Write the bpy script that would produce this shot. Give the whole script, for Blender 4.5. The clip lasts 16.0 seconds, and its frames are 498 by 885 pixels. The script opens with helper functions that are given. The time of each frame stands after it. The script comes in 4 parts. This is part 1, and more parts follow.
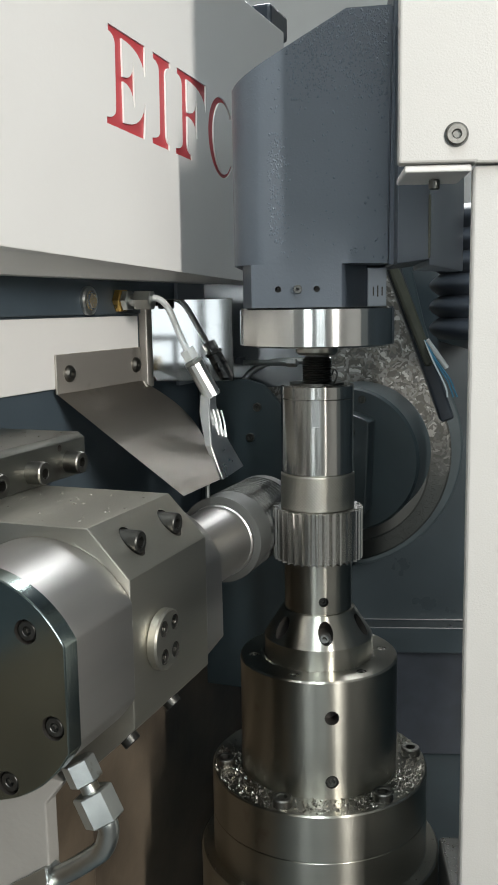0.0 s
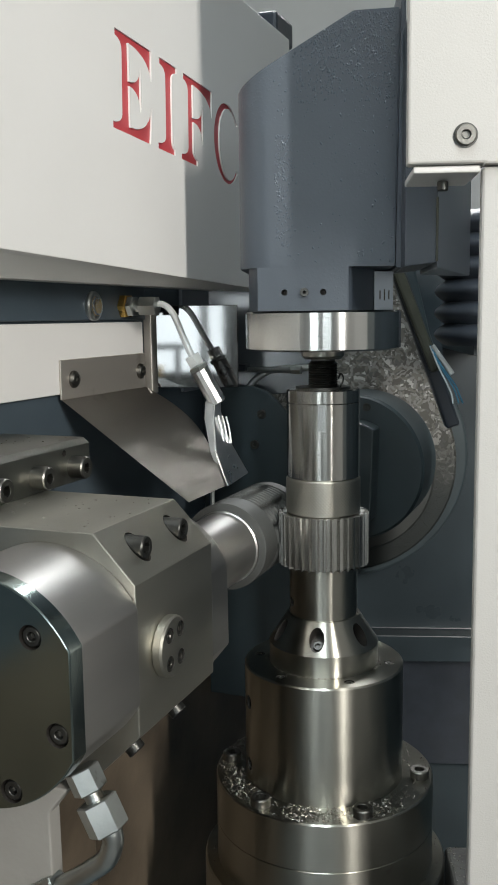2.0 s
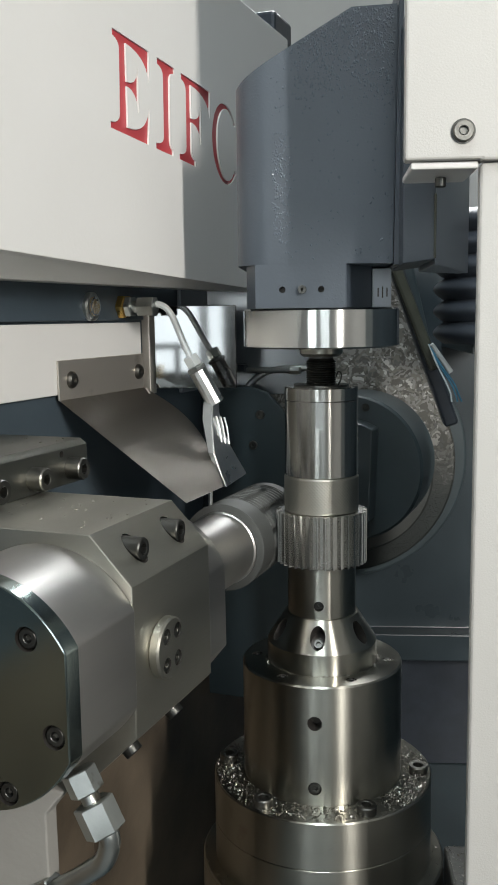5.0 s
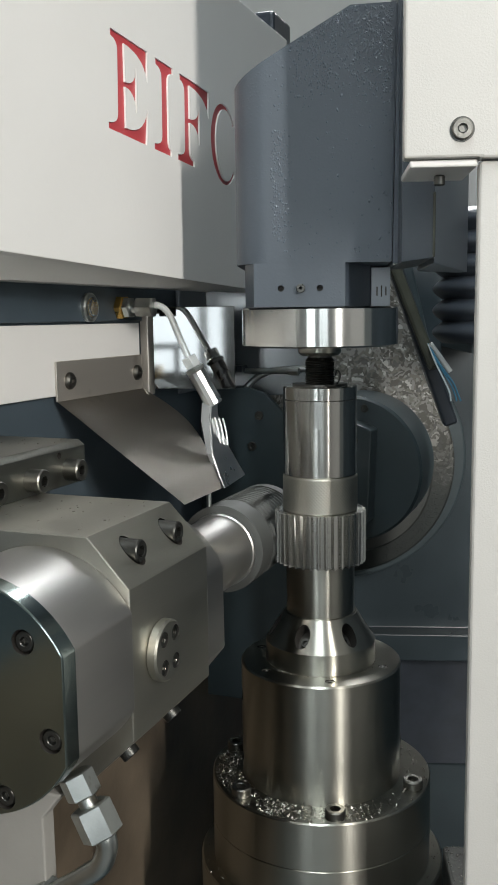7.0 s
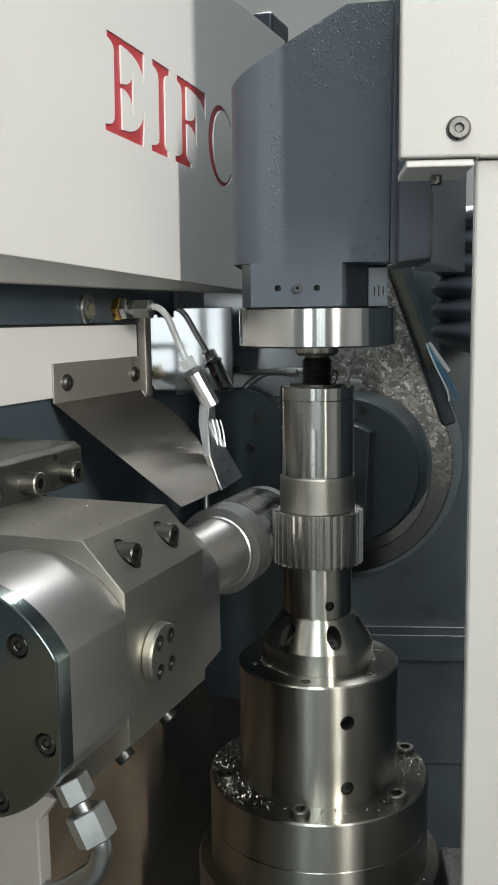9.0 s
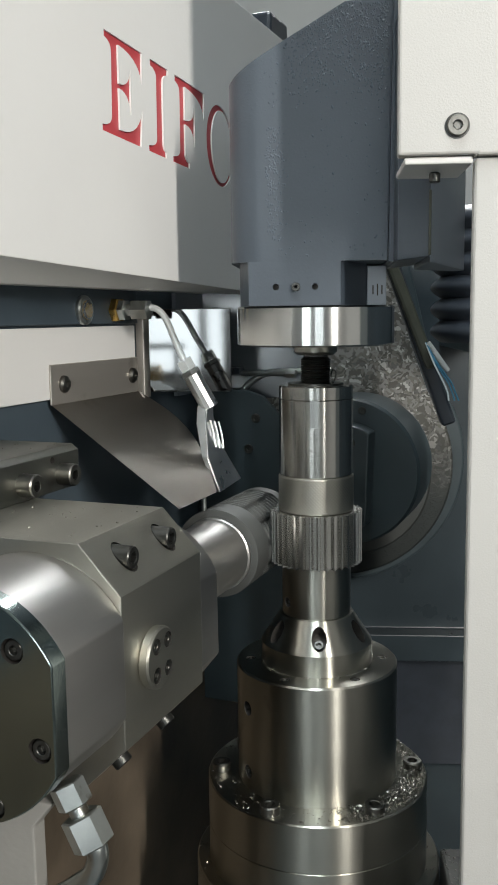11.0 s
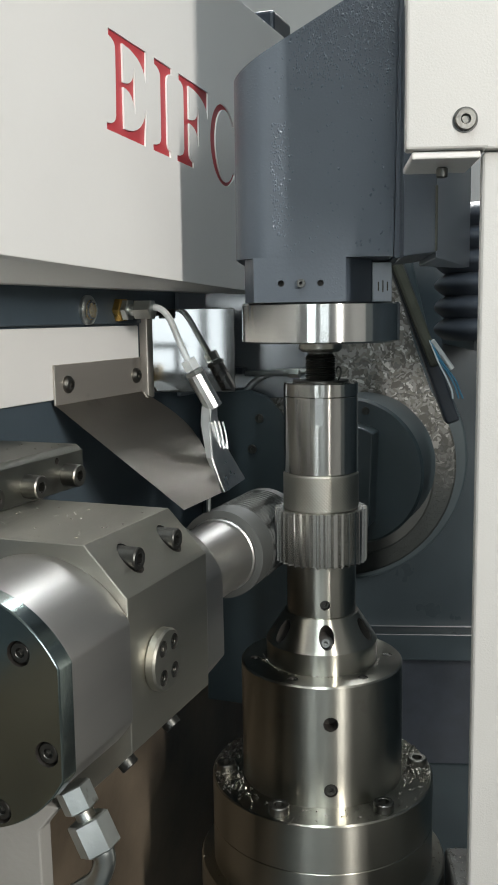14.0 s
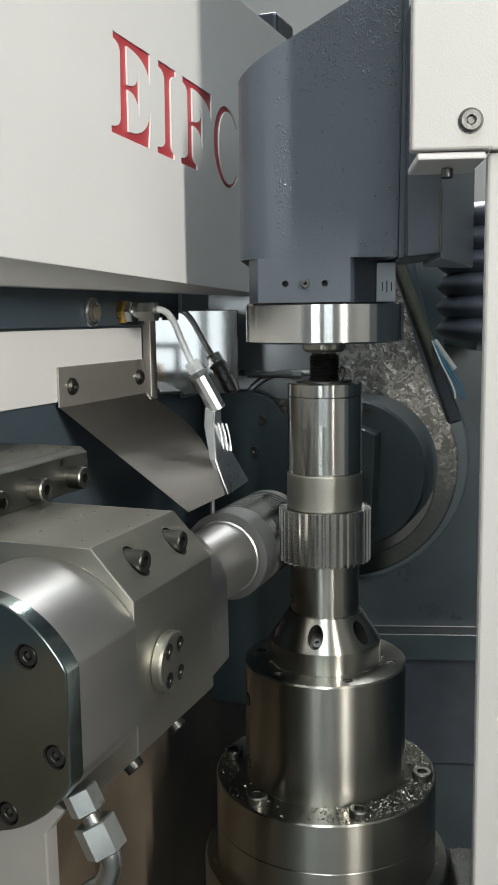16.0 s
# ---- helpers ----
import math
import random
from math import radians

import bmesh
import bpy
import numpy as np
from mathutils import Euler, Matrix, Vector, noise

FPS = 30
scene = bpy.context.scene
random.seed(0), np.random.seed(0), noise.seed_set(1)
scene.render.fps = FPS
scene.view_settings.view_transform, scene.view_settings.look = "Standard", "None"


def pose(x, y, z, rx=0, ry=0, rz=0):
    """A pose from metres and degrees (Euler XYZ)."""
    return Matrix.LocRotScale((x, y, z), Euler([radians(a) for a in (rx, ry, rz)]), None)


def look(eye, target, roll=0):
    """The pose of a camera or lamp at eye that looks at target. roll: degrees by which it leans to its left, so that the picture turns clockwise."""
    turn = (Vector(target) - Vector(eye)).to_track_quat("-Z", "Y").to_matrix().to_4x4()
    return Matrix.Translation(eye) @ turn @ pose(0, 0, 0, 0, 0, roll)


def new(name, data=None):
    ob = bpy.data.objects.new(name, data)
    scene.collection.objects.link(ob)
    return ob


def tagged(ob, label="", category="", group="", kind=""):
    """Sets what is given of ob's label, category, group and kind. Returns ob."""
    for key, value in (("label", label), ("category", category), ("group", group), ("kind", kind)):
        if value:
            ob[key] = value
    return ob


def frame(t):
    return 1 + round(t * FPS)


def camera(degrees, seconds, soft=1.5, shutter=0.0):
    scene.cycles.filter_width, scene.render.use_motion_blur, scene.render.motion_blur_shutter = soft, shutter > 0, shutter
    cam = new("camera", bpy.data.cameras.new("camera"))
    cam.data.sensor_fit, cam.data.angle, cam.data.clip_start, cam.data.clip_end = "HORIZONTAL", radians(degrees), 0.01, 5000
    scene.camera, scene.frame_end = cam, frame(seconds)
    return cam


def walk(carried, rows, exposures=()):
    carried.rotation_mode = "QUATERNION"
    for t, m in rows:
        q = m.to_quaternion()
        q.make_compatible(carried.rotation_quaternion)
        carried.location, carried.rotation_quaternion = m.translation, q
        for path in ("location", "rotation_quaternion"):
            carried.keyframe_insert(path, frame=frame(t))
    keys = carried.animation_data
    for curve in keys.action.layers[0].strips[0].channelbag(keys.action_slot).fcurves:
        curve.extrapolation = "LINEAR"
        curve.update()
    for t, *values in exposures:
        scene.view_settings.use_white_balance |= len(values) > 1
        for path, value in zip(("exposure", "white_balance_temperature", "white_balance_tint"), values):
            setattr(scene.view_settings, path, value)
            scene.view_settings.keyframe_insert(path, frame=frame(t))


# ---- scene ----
SECONDS = 16.0
ROWS = [
    (0.0, 0.0013, -0.7772, 0.4019, 81.632, 0.881, 4.261),
    (0.5, 0.0007, -0.7753, 0.3999, 81.920, 0.745, 4.254),
    (1.0, -0.0003, -0.7770, 0.3991, 82.082, 0.741, 4.305),
    (1.5, 0.0010, -0.7751, 0.3977, 82.163, 0.732, 4.346),
    (2.0, -0.0022, -0.7729, 0.3967, 82.244, 0.731, 4.386),
    (2.5, -0.0008, -0.7737, 0.3960, 82.245, 0.709, 4.370),
    (3.0, 0.0002, -0.7725, 0.3953, 82.240, 0.732, 4.375),
    (3.5, -0.0017, -0.7723, 0.3945, 82.234, 0.762, 4.391),
    (4.0, -0.0016, -0.7719, 0.3946, 82.251, 0.752, 4.384),
    (6.5, 0.0005, -0.7705, 0.3940, 82.252, 0.749, 4.373),
    (7.0, -0.0000, -0.7694, 0.3937, 82.253, 0.724, 4.355),
    (7.5, 0.0003, -0.7694, 0.3949, 82.236, 0.740, 4.379),
    (8.0, 0.0020, -0.7681, 0.3940, 82.254, 0.765, 4.385),
    (8.5, 0.0015, -0.7676, 0.3932, 82.249, 0.756, 4.380),
    (9.0, 0.0026, -0.7678, 0.3939, 82.228, 0.711, 4.382),
    (11.5, 0.0040, -0.7614, 0.3921, 82.240, 0.754, 4.394),
    (12.0, 0.0024, -0.7594, 0.3907, 82.254, 0.735, 4.385),
    (12.5, 0.0016, -0.7607, 0.3910, 82.270, 0.724, 4.381),
    (13.0, -0.0000, -0.7622, 0.3918, 82.224, 0.776, 4.384),
    (13.5, 0.0006, -0.7613, 0.3915, 82.218, 0.772, 4.389),
    (14.0, -0.0001, -0.7608, 0.3906, 82.227, 0.783, 4.390),
    (14.5, -0.0008, -0.7613, 0.3904, 82.224, 0.781, 4.394),
    (15.0, -0.0025, -0.7623, 0.3904, 82.230, 0.790, 4.397),
    (15.5, -0.0030, -0.7632, 0.3909, 82.202, 0.777, 4.401),
    (16.0, -0.0036, -0.7618, 0.3910, 82.215, 0.760, 4.362),
]
cam = camera(30.27, SECONDS, soft=1.7, shutter=0.12)
walk(cam, [(t, pose(*r)) for t, *r in ROWS], exposures=[(0.0, 0.38), (1.5, 0.28), (16.0, 0.30)])

TURN = 141.2          # work table, degrees a second
LEAD = 0.065          # seconds by which the cross holes have passed the front at the start
FEED = -0.01303       # travel of the hob slide over the clip, metres
SLIDE = -17.0         # heading of the hob slide, degrees
HOB_X, HOB_Z = -0.068, 0.2045


# ---------- light ----------
world = bpy.data.worlds.new("hall_light")
scene.world = world
world.use_nodes = True
wn = world.node_tree.nodes
wn["Background"].inputs["Color"].default_value = (0.80, 0.90, 1.0, 1)
wn["Background"].inputs["Strength"].default_value = 0.30


def window_light(name, eye, target, sx, sy, power, colour):
    data = bpy.data.lights.new(name, "AREA")
    data.shape, data.size, data.size_y = "RECTANGLE", sx, sy
    data.energy, data.color = power, colour
    ob = new(name, data)
    ob.matrix_world = look(eye, target)
    return ob


# hall windows behind the operator
window_light("hall_window", (-1.0525, -4.72, 1.01), (-1.0525, 0, 0.95), 0.945, 1.95, 30, (0.86, 0.95, 1.0))
window_light("hall_window", (0.45, -4.7, 1.2), (0, 0, 0.35), 1.0, 2.0, 15, (0.86, 0.95, 1.0))
# a narrow unseen light, inferred from the sharp shade it throws on the cover
window_light("narrow_key_light", (1.148, -2.205, 1.10), (-0.1, 0.05, 0.5), 0.065, 1.05, 56, (1.0, 0.975, 0.925))
# overhead fills, added to lift the interior and glint the beads; no lamp seen
window_light("overhead_fill", (0.02, -1.15, 2.75), (0.0, 0.0, 0.5), 0.12, 1.3, 26, (0.86, 0.96, 1.0))
window_light("overhead_fill", (-0.30, -1.35, 2.75), (0.0, 0.0, 0.5), 0.08, 1.0, 10, (0.86, 0.96, 1.0))
window_light("overhead_fill", (0.10, 2.1, 2.95), (-0.1, 0.0, 0.3), 1.3, 2.6, 170, (0.95, 0.985, 1.0))


# ---------- materials ----------
def material(name, colour, rough=0.5, metal=0.0, vary=0.12, scale=30.0, bump=0.1, bump_scale=200.0,
             stretch=(1, 1, 1), rough_vary=0.1, coat=0.0, spot=None, spot_scale=12.0, spot_cut=0.62, lathe_grain=0.0):
    m = bpy.data.materials.new(name)
    m.use_nodes = True
    nt = m.node_tree
    n, l = nt.nodes, nt.links
    b = n["Principled BSDF"]
    b.inputs["Metallic"].default_value = metal
    b.inputs["Coat Weight"].default_value = coat
    b.inputs["Coat Roughness"].default_value = 0.15
    tc = n.new("ShaderNodeTexCoord")
    mp = n.new("ShaderNodeMapping")
    mp.inputs["Scale"].default_value = stretch
    l.new(tc.outputs["Object"], mp.inputs["Vector"])
    big = n.new("ShaderNodeTexNoise")
    big.inputs["Scale"].default_value, big.inputs["Detail"].default_value = scale, 6
    l.new(mp.outputs["Vector"], big.inputs["Vector"])
    fine = n.new("ShaderNodeTexNoise")
    fine.inputs["Scale"].default_value, fine.inputs["Detail"].default_value = bump_scale, 4
    l.new(mp.outputs["Vector"], fine.inputs["Vector"])
    ramp = n.new("ShaderNodeValToRGB")
    lo = [max(0.0, c * (1 - vary)) for c in colour]
    hi = [min(1.0, c * (1 + vary)) for c in colour]
    ramp.color_ramp.elements[0].position, ramp.color_ramp.elements[1].position = 0.3, 0.7
    ramp.color_ramp.elements[0].color, ramp.color_ramp.elements[1].color = (*lo, 1), (*hi, 1)
    l.new(big.outputs["Fac"], ramp.inputs["Fac"])
    out = ramp.outputs["Color"]
    if spot:
        dirt = n.new("ShaderNodeTexNoise")
        dirt.inputs["Scale"].default_value, dirt.inputs["Detail"].default_value = spot_scale, 8
        l.new(tc.outputs["Object"], dirt.inputs["Vector"])
        cut = n.new("ShaderNodeMapRange")
        cut.inputs["From Min"].default_value, cut.inputs["From Max"].default_value = spot_cut, spot_cut + 0.1
        l.new(dirt.outputs["Fac"], cut.inputs["Value"])
        mix = n.new("ShaderNodeMix")
        mix.data_type = "RGBA"
        l.new(cut.outputs["Result"], mix.inputs["Factor"])
        l.new(out, mix.inputs["A"])
        mix.inputs["B"].default_value = (*spot, 1)
        out = mix.outputs["Result"]
    l.new(out, b.inputs["Base Color"])
    mr = n.new("ShaderNodeMapRange")
    mr.inputs["To Min"].default_value, mr.inputs["To Max"].default_value = max(0.02, rough - rough_vary), min(1, rough + rough_vary)
    l.new(big.outputs["Fac"], mr.inputs["Value"])
    l.new(mr.outputs["Result"], b.inputs["Roughness"])
    if lathe_grain:
        b.inputs["Anisotropic"].default_value, b.inputs["Anisotropic Rotation"].default_value = lathe_grain, 0.25
        tan = n.new("ShaderNodeTangent")
        tan.direction_type, tan.axis = "RADIAL", "Z"
        l.new(tan.outputs["Tangent"], b.inputs["Tangent"])
    bp = n.new("ShaderNodeBump")
    bp.inputs["Strength"].default_value, bp.inputs["Distance"].default_value = bump, 0.001
    l.new(fine.outputs["Fac"], bp.inputs["Height"])
    l.new(bp.outputs["Normal"], b.inputs["Normal"])
    return m


def wet_paint(name, colour):
    """Dark enamel with an orange-peel skin, beaded with coolant in places."""
    m = material(name, colour, 0.36, 0, 0.1, 9, 0.12, 420, rough_vary=0.06)
    m.node_tree.nodes["Principled BSDF"].inputs["Specular IOR Level"].default_value = 0.4
    nt = m.node_tree
    n, l = nt.nodes, nt.links
    tc = n.new("ShaderNodeTexCoord")
    cell = n.new("ShaderNodeTexVoronoi")
    cell.inputs["Scale"].default_value = 400
    warp = n.new("ShaderNodeTexNoise")
    warp.inputs["Scale"].default_value = 170
    mixv = n.new("ShaderNodeMix")
    mixv.data_type = "VECTOR"
    mixv.inputs["Factor"].default_value = 0.004
    l.new(tc.outputs["Object"], warp.inputs["Vector"])
    l.new(tc.outputs["Object"], mixv.inputs["A"])
    l.new(warp.outputs["Color"], mixv.inputs["B"])
    l.new(mixv.outputs["Result"], cell.inputs["Vector"])
    drop = n.new("ShaderNodeMapRange")
    drop.inputs["From Min"].default_value, drop.inputs["From Max"].default_value = 0.42, 0.08
    l.new(cell.outputs["Distance"], drop.inputs["Value"])
    where = n.new("ShaderNodeTexNoise")
    where.inputs["Scale"].default_value, where.inputs["Detail"].default_value = 16, 5
    l.new(tc.outputs["Object"], where.inputs["Vector"])
    sep = n.new("ShaderNodeSeparateXYZ")
    l.new(tc.outputs["Object"], sep.inputs["Vector"])
    high = n.new("ShaderNodeMapRange")
    high.inputs["From Min"].default_value, high.inputs["From Max"].default_value = 0.05, 0.20
    high.inputs["To Min"].default_value, high.inputs["To Max"].default_value = -0.06, 0.20
    l.new(sep.outputs["Z"], high.inputs["Value"])
    add = n.new("ShaderNodeMath")
    l.new(where.outputs["Fac"], add.inputs[0])
    l.new(high.outputs["Result"], add.inputs[1])
    gate = n.new("ShaderNodeMapRange")
    gate.inputs["From Min"].default_value, gate.inputs["From Max"].default_value = 0.48, 0.64
    l.new(add.outputs["Value"], gate.inputs["Value"])
    mul = n.new("ShaderNodeMath")
    mul.operation = "MULTIPLY"
    l.new(drop.outputs["Result"], mul.inputs[0])
    l.new(gate.outputs["Result"], mul.inputs[1])
    bump = n.new("ShaderNodeBump")
    bump.inputs["Strength"].default_value, bump.inputs["Distance"].default_value = 1.0, 0.0020
    l.new(mul.outputs["Value"], bump.inputs["Height"])
    b = n["Principled BSDF"]
    thin = n.new("ShaderNodeMath")
    thin.operation = "MULTIPLY"
    thin.inputs[1].default_value = 0.3
    l.new(mul.outputs["Value"], thin.inputs[0])
    l.new(thin.outputs["Value"], b.inputs["Coat Weight"])
    b.inputs["Coat Roughness"].default_value = 0.06
    l.new(bump.outputs["Normal"], b.inputs["Coat Normal"])
    old = b.inputs["Normal"].links[0].from_socket
    l.new(old, bump.inputs["Normal"])
    skin = n.new("ShaderNodeBump")
    skin.inputs["Strength"].default_value, skin.inputs["Distance"].default_value = 0.12, 0.0008
    l.new(mul.outputs["Value"], skin.inputs["Height"])
    l.new(old, skin.inputs["Normal"])
    l.new(skin.outputs["Normal"], b.inputs["Normal"])
    return m


def chip_crust(name):
    """Grey casting crusted with wet steel chips in patches, its lower shade mixed into the colour."""
    m = material(name, (0.16, 0.155, 0.14), 0.4, 0.3, 0.2, 60, 0.6, 160)
    nt = m.node_tree
    n, l = nt.nodes, nt.links
    tc = n.new("ShaderNodeTexCoord")
    warp = n.new("ShaderNodeTexNoise")
    warp.inputs["Scale"].default_value, warp.inputs["Detail"].default_value = 45, 3
    mixv = n.new("ShaderNodeMix")
    mixv.data_type = "VECTOR"
    mixv.inputs["Factor"].default_value = 0.03
    l.new(tc.outputs["Object"], warp.inputs["Vector"])
    l.new(tc.outputs["Object"], mixv.inputs["A"])
    l.new(warp.outputs["Color"], mixv.inputs["B"])
    cell = n.new("ShaderNodeTexVoronoi")
    cell.inputs["Scale"].default_value = 250
    l.new(mixv.outputs["Result"], cell.inputs["Vector"])
    ramp = n.new("ShaderNodeValToRGB")
    ramp.color_ramp.interpolation = "CONSTANT"
    e = ramp.color_ramp.elements
    e[0].color, e[1].color = (0.10, 0.095, 0.08, 1), (0.17, 0.16, 0.14, 1)
    e[1].position = 0.3
    for p, c in ((0.55, 0.24), (0.80, 0.44), (0.9, 0.12)):
        k = e.new(p)
        k.color = (c, c * 0.97, c * 0.9, 1)
    sep = n.new("ShaderNodeSeparateColor")
    l.new(cell.outputs["Color"], sep.inputs["Color"])
    l.new(sep.outputs["Red"], ramp.inputs["Fac"])
    b = n["Principled BSDF"]
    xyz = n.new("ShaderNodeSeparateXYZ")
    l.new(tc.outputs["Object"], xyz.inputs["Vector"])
    # height mask: shade on the lower part goes into the base colour
    low_shade = n.new("ShaderNodeMapRange")
    low_shade.inputs["From Min"].default_value, low_shade.inputs["From Max"].default_value = 0.14, 0.30
    l.new(xyz.outputs["Z"], low_shade.inputs["Value"])
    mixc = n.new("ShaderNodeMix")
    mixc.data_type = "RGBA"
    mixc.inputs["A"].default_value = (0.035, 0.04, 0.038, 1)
    l.new(low_shade.outputs["Result"], mixc.inputs["Factor"])
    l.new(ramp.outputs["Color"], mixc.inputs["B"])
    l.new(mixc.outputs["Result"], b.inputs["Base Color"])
    bump = n.new("ShaderNodeBump")
    bump.inputs["Strength"].default_value, bump.inputs["Distance"].default_value = 0.8, 0.003
    l.new(sep.outputs["Green"], bump.inputs["Height"])
    l.new(bump.outputs["Normal"], b.inputs["Normal"])
    return m


TURNED = material("turned_steel", (0.38, 0.37, 0.325), 0.29, 1, 0.08, 14, 0.03, 900, (0.05, 0.05, 1), 0.05, lathe_grain=0.93,
                  spot=(0.30, 0.27, 0.23), spot_scale=26, spot_cut=0.66)
GROUND = material("ground_steel", (0.41, 0.395, 0.345), 0.40, 1, 0.12, 16, 0.10, 700, (1, 0.08, 1), 0.07,
                  spot=(0.26, 0.24, 0.20), spot_scale=18, spot_cut=0.66)
DISC = material("bright_ring_steel", (0.64, 0.635, 0.61), 0.17, 1, 0.04, 20, 0.02, 800, (0.05, 0.05, 1), 0.04, lathe_grain=0.93)
DRIVE = material("drive_steel", (0.37, 0.36, 0.345), 0.40, 1, 0.16, 14, 0.05, 700, (1, 0.05, 1), 0.06)
SLEEVE = material("sleeve_steel", (0.48, 0.47, 0.44), 0.2, 1, 0.05, 20, 0.03, 900, (0.05, 0.05, 1), 0.05, lathe_grain=0.93)
GEARM = material("cut_gear_steel", (0.60, 0.59, 0.56), 0.24, 1, 0.05, 12, 0.04, 500)
# the end cover's base colour holds the green-grey tint of the mirrored hall
COVER = material("mirror_tinted_cover_steel", (0.30, 0.355, 0.34), 0.15, 1, 0.12, 9, 0.03, 300, rough_vary=0.06)
HOBM = material("hob_tool_steel", (0.070, 0.072, 0.068), 0.58, 0.3, 0.1, 40, 0.1, 300)
STAIN = material("stainless_sheet", (0.50, 0.465, 0.415), 0.42, 0.75, 0.12, 10, 0.08, 600, (1, 0.1, 1), 0.08,
                 spot=(0.28, 0.25, 0.21), spot_scale=14, spot_cut=0.64)
POLISH = material("mirror_plate", (0.16, 0.16, 0.158), 0.045, 1, 0.03, 8, 0.02, 25, rough_vary=0.02)
OXIDE = material("black_oxide", (0.075, 0.075, 0.07), 0.36, 0.9, 0.2, 80, 0.15, 400)
OILED = material("oiled_dark_steel", (0.20, 0.20, 0.178), 0.4, 1, 0.1, 22, 0.1, 500, (1, 0.1, 1), 0.08, spot=(0.16, 0.15, 0.13), spot_scale=30, spot_cut=0.6)
WORN = material("worn_screw_steel", (0.17, 0.165, 0.15), 0.34, 1, 0.15, 80, 0.15, 400)
ZINC = material("zinc_plated", (0.44, 0.46, 0.445), 0.32, 1, 0.12, 60, 0.12, 300, spot=(0.22, 0.20, 0.16), spot_scale=70, spot_cut=0.6)
CHROME = material("chromed_nozzle", (0.86, 0.86, 0.85), 0.3, 1, 0.05, 40, 0.05, 200)
BRASS = material("brass", (0.62, 0.40, 0.12), 0.28, 1, 0.12, 60, 0.1, 300)
WHITE = material("white_enamel", (0.72, 0.705, 0.68), 0.42, 0, 0.025, 6, 0.12, 260, coat=0.15)
WHITE_TEX = material("white_textured_enamel", (0.445, 0.43, 0.405), 0.5, 0, 0.03, 8, 0.16, 800,
                     spot=(0.62, 0.56, 0.49), spot_scale=9, spot_cut=0.72)
GREY = material("grey_enamel", (0.245, 0.27, 0.30), 0.3, 0, 0.07, 7, 0.05, 300, coat=0.3)
PAINT = wet_paint("dark_wet_enamel", (0.056, 0.068, 0.083))
# coolant beads drawn opaque; part of their glint is put into the lighter colour
DROPM = material("coolant_drops", (0.080, 0.096, 0.115), 0.10, 0, 0.05, 40, 0.0, 200, coat=0.6)
DARK = material("dark_blue_enamel", (0.060, 0.080, 0.096), 0.34, 0, 0.2, 8, 0.06, 200)
# light grey bracket paint, darkened in the base colour for the shade it stands in
CAST = material("shaded_light_grey_casting", (0.26, 0.25, 0.23), 0.55, 0, 0.06, 25, 0.2, 250)
RED = material("red_sign_paint", (0.50, 0.060, 0.070), 0.4, 0, 0.06, 30, 0.05, 200)
RUBBER = material("black_rubber", (0.034, 0.041, 0.052), 0.34, 0, 0.15, 40, 0.15, 200)
# brown haze of the dim depth under the hob, put into the base colour
PIT = material("brown_gloom_casting", (0.125, 0.098, 0.070), 0.40, 0.1, 0.5, 10, 0.3, 90)
TRAYM = material("oily_tray_paint", (0.09, 0.088, 0.08), 0.4, 0.2, 0.25, 40, 0.5, 140,
                 spot=(0.30, 0.29, 0.27), spot_scale=190, spot_cut=0.62)
SHINE = material("dark_gloss_enamel", (0.10, 0.115, 0.125), 0.12, 0, 0.08, 8, 0.03, 60, rough_vary=0.04, coat=1.0)
PITCH = material("near_black_enamel", (0.052, 0.070, 0.077), 0.36, 0, 0.2, 10, 0.06, 200)
GUARD = material("blue_grey_guard_enamel", (0.040, 0.054, 0.062), 0.3, 0, 0.25, 6, 0.06, 120)
CRUST = chip_crust("chip_crusted_casting")
CHIP = material("steel_chips", (0.28, 0.265, 0.235), 0.34, 1, 0.25, 400, 0.1, 500)
BELTM = material("olive_hose_skin", (0.065, 0.068, 0.05), 0.5, 0, 0.2, 40, 0.2, 120)
HOLE = material("dark_bore", (0.05, 0.045, 0.04), 0.45, 0.6, 0.2, 60, 0.2, 200)
WIRE_B = material("blue_wire", (0.04, 0.17, 0.27), 0.4, 0, 0.05, 30, 0.02, 100)
WIRE_W = material("pale_wire", (0.60, 0.66, 0.68), 0.35, 0, 0.05, 30, 0.02, 100)
HALL_DARK = material("dark_hall_tone", (0.19, 0.215, 0.20), 0.7, 0, 0.2, 2, 0.1, 40)
HALL_MID = material("grey_hall_tone", (0.30, 0.32, 0.32), 0.7, 0, 0.1, 2, 0.1, 40)
HALL = material("hall_plaster", (0.62, 0.63, 0.62), 0.8, 0, 0.05, 2, 0.1, 40)
FLOORM = material("hall_concrete", (0.13, 0.13, 0.125), 0.6, 0, 0.1, 2, 0.2, 40)

TUBE = bpy.data.materials.new("clear_hose")
TUBE.use_nodes = True
_b = TUBE.node_tree.nodes["Principled BSDF"]
_b.inputs["Base Color"].default_value = (0.86, 0.88, 0.86, 1)
_b.inputs["Roughness"].default_value = 0.18
_b.inputs["Transmission Weight"].default_value = 0.55
GLASS = bpy.data.materials.new("sight_glass")
GLASS.use_nodes = True
_b = GLASS.node_tree.nodes["Principled BSDF"]
_b.inputs["Base Color"].default_value = (0.85, 0.88, 0.86, 1)
_b.inputs["Roughness"].default_value = 0.06
_b.inputs["Transmission Weight"].default_value = 0.9


# ---------- building helpers ----------
ORIGIN = {}
MOVING = []


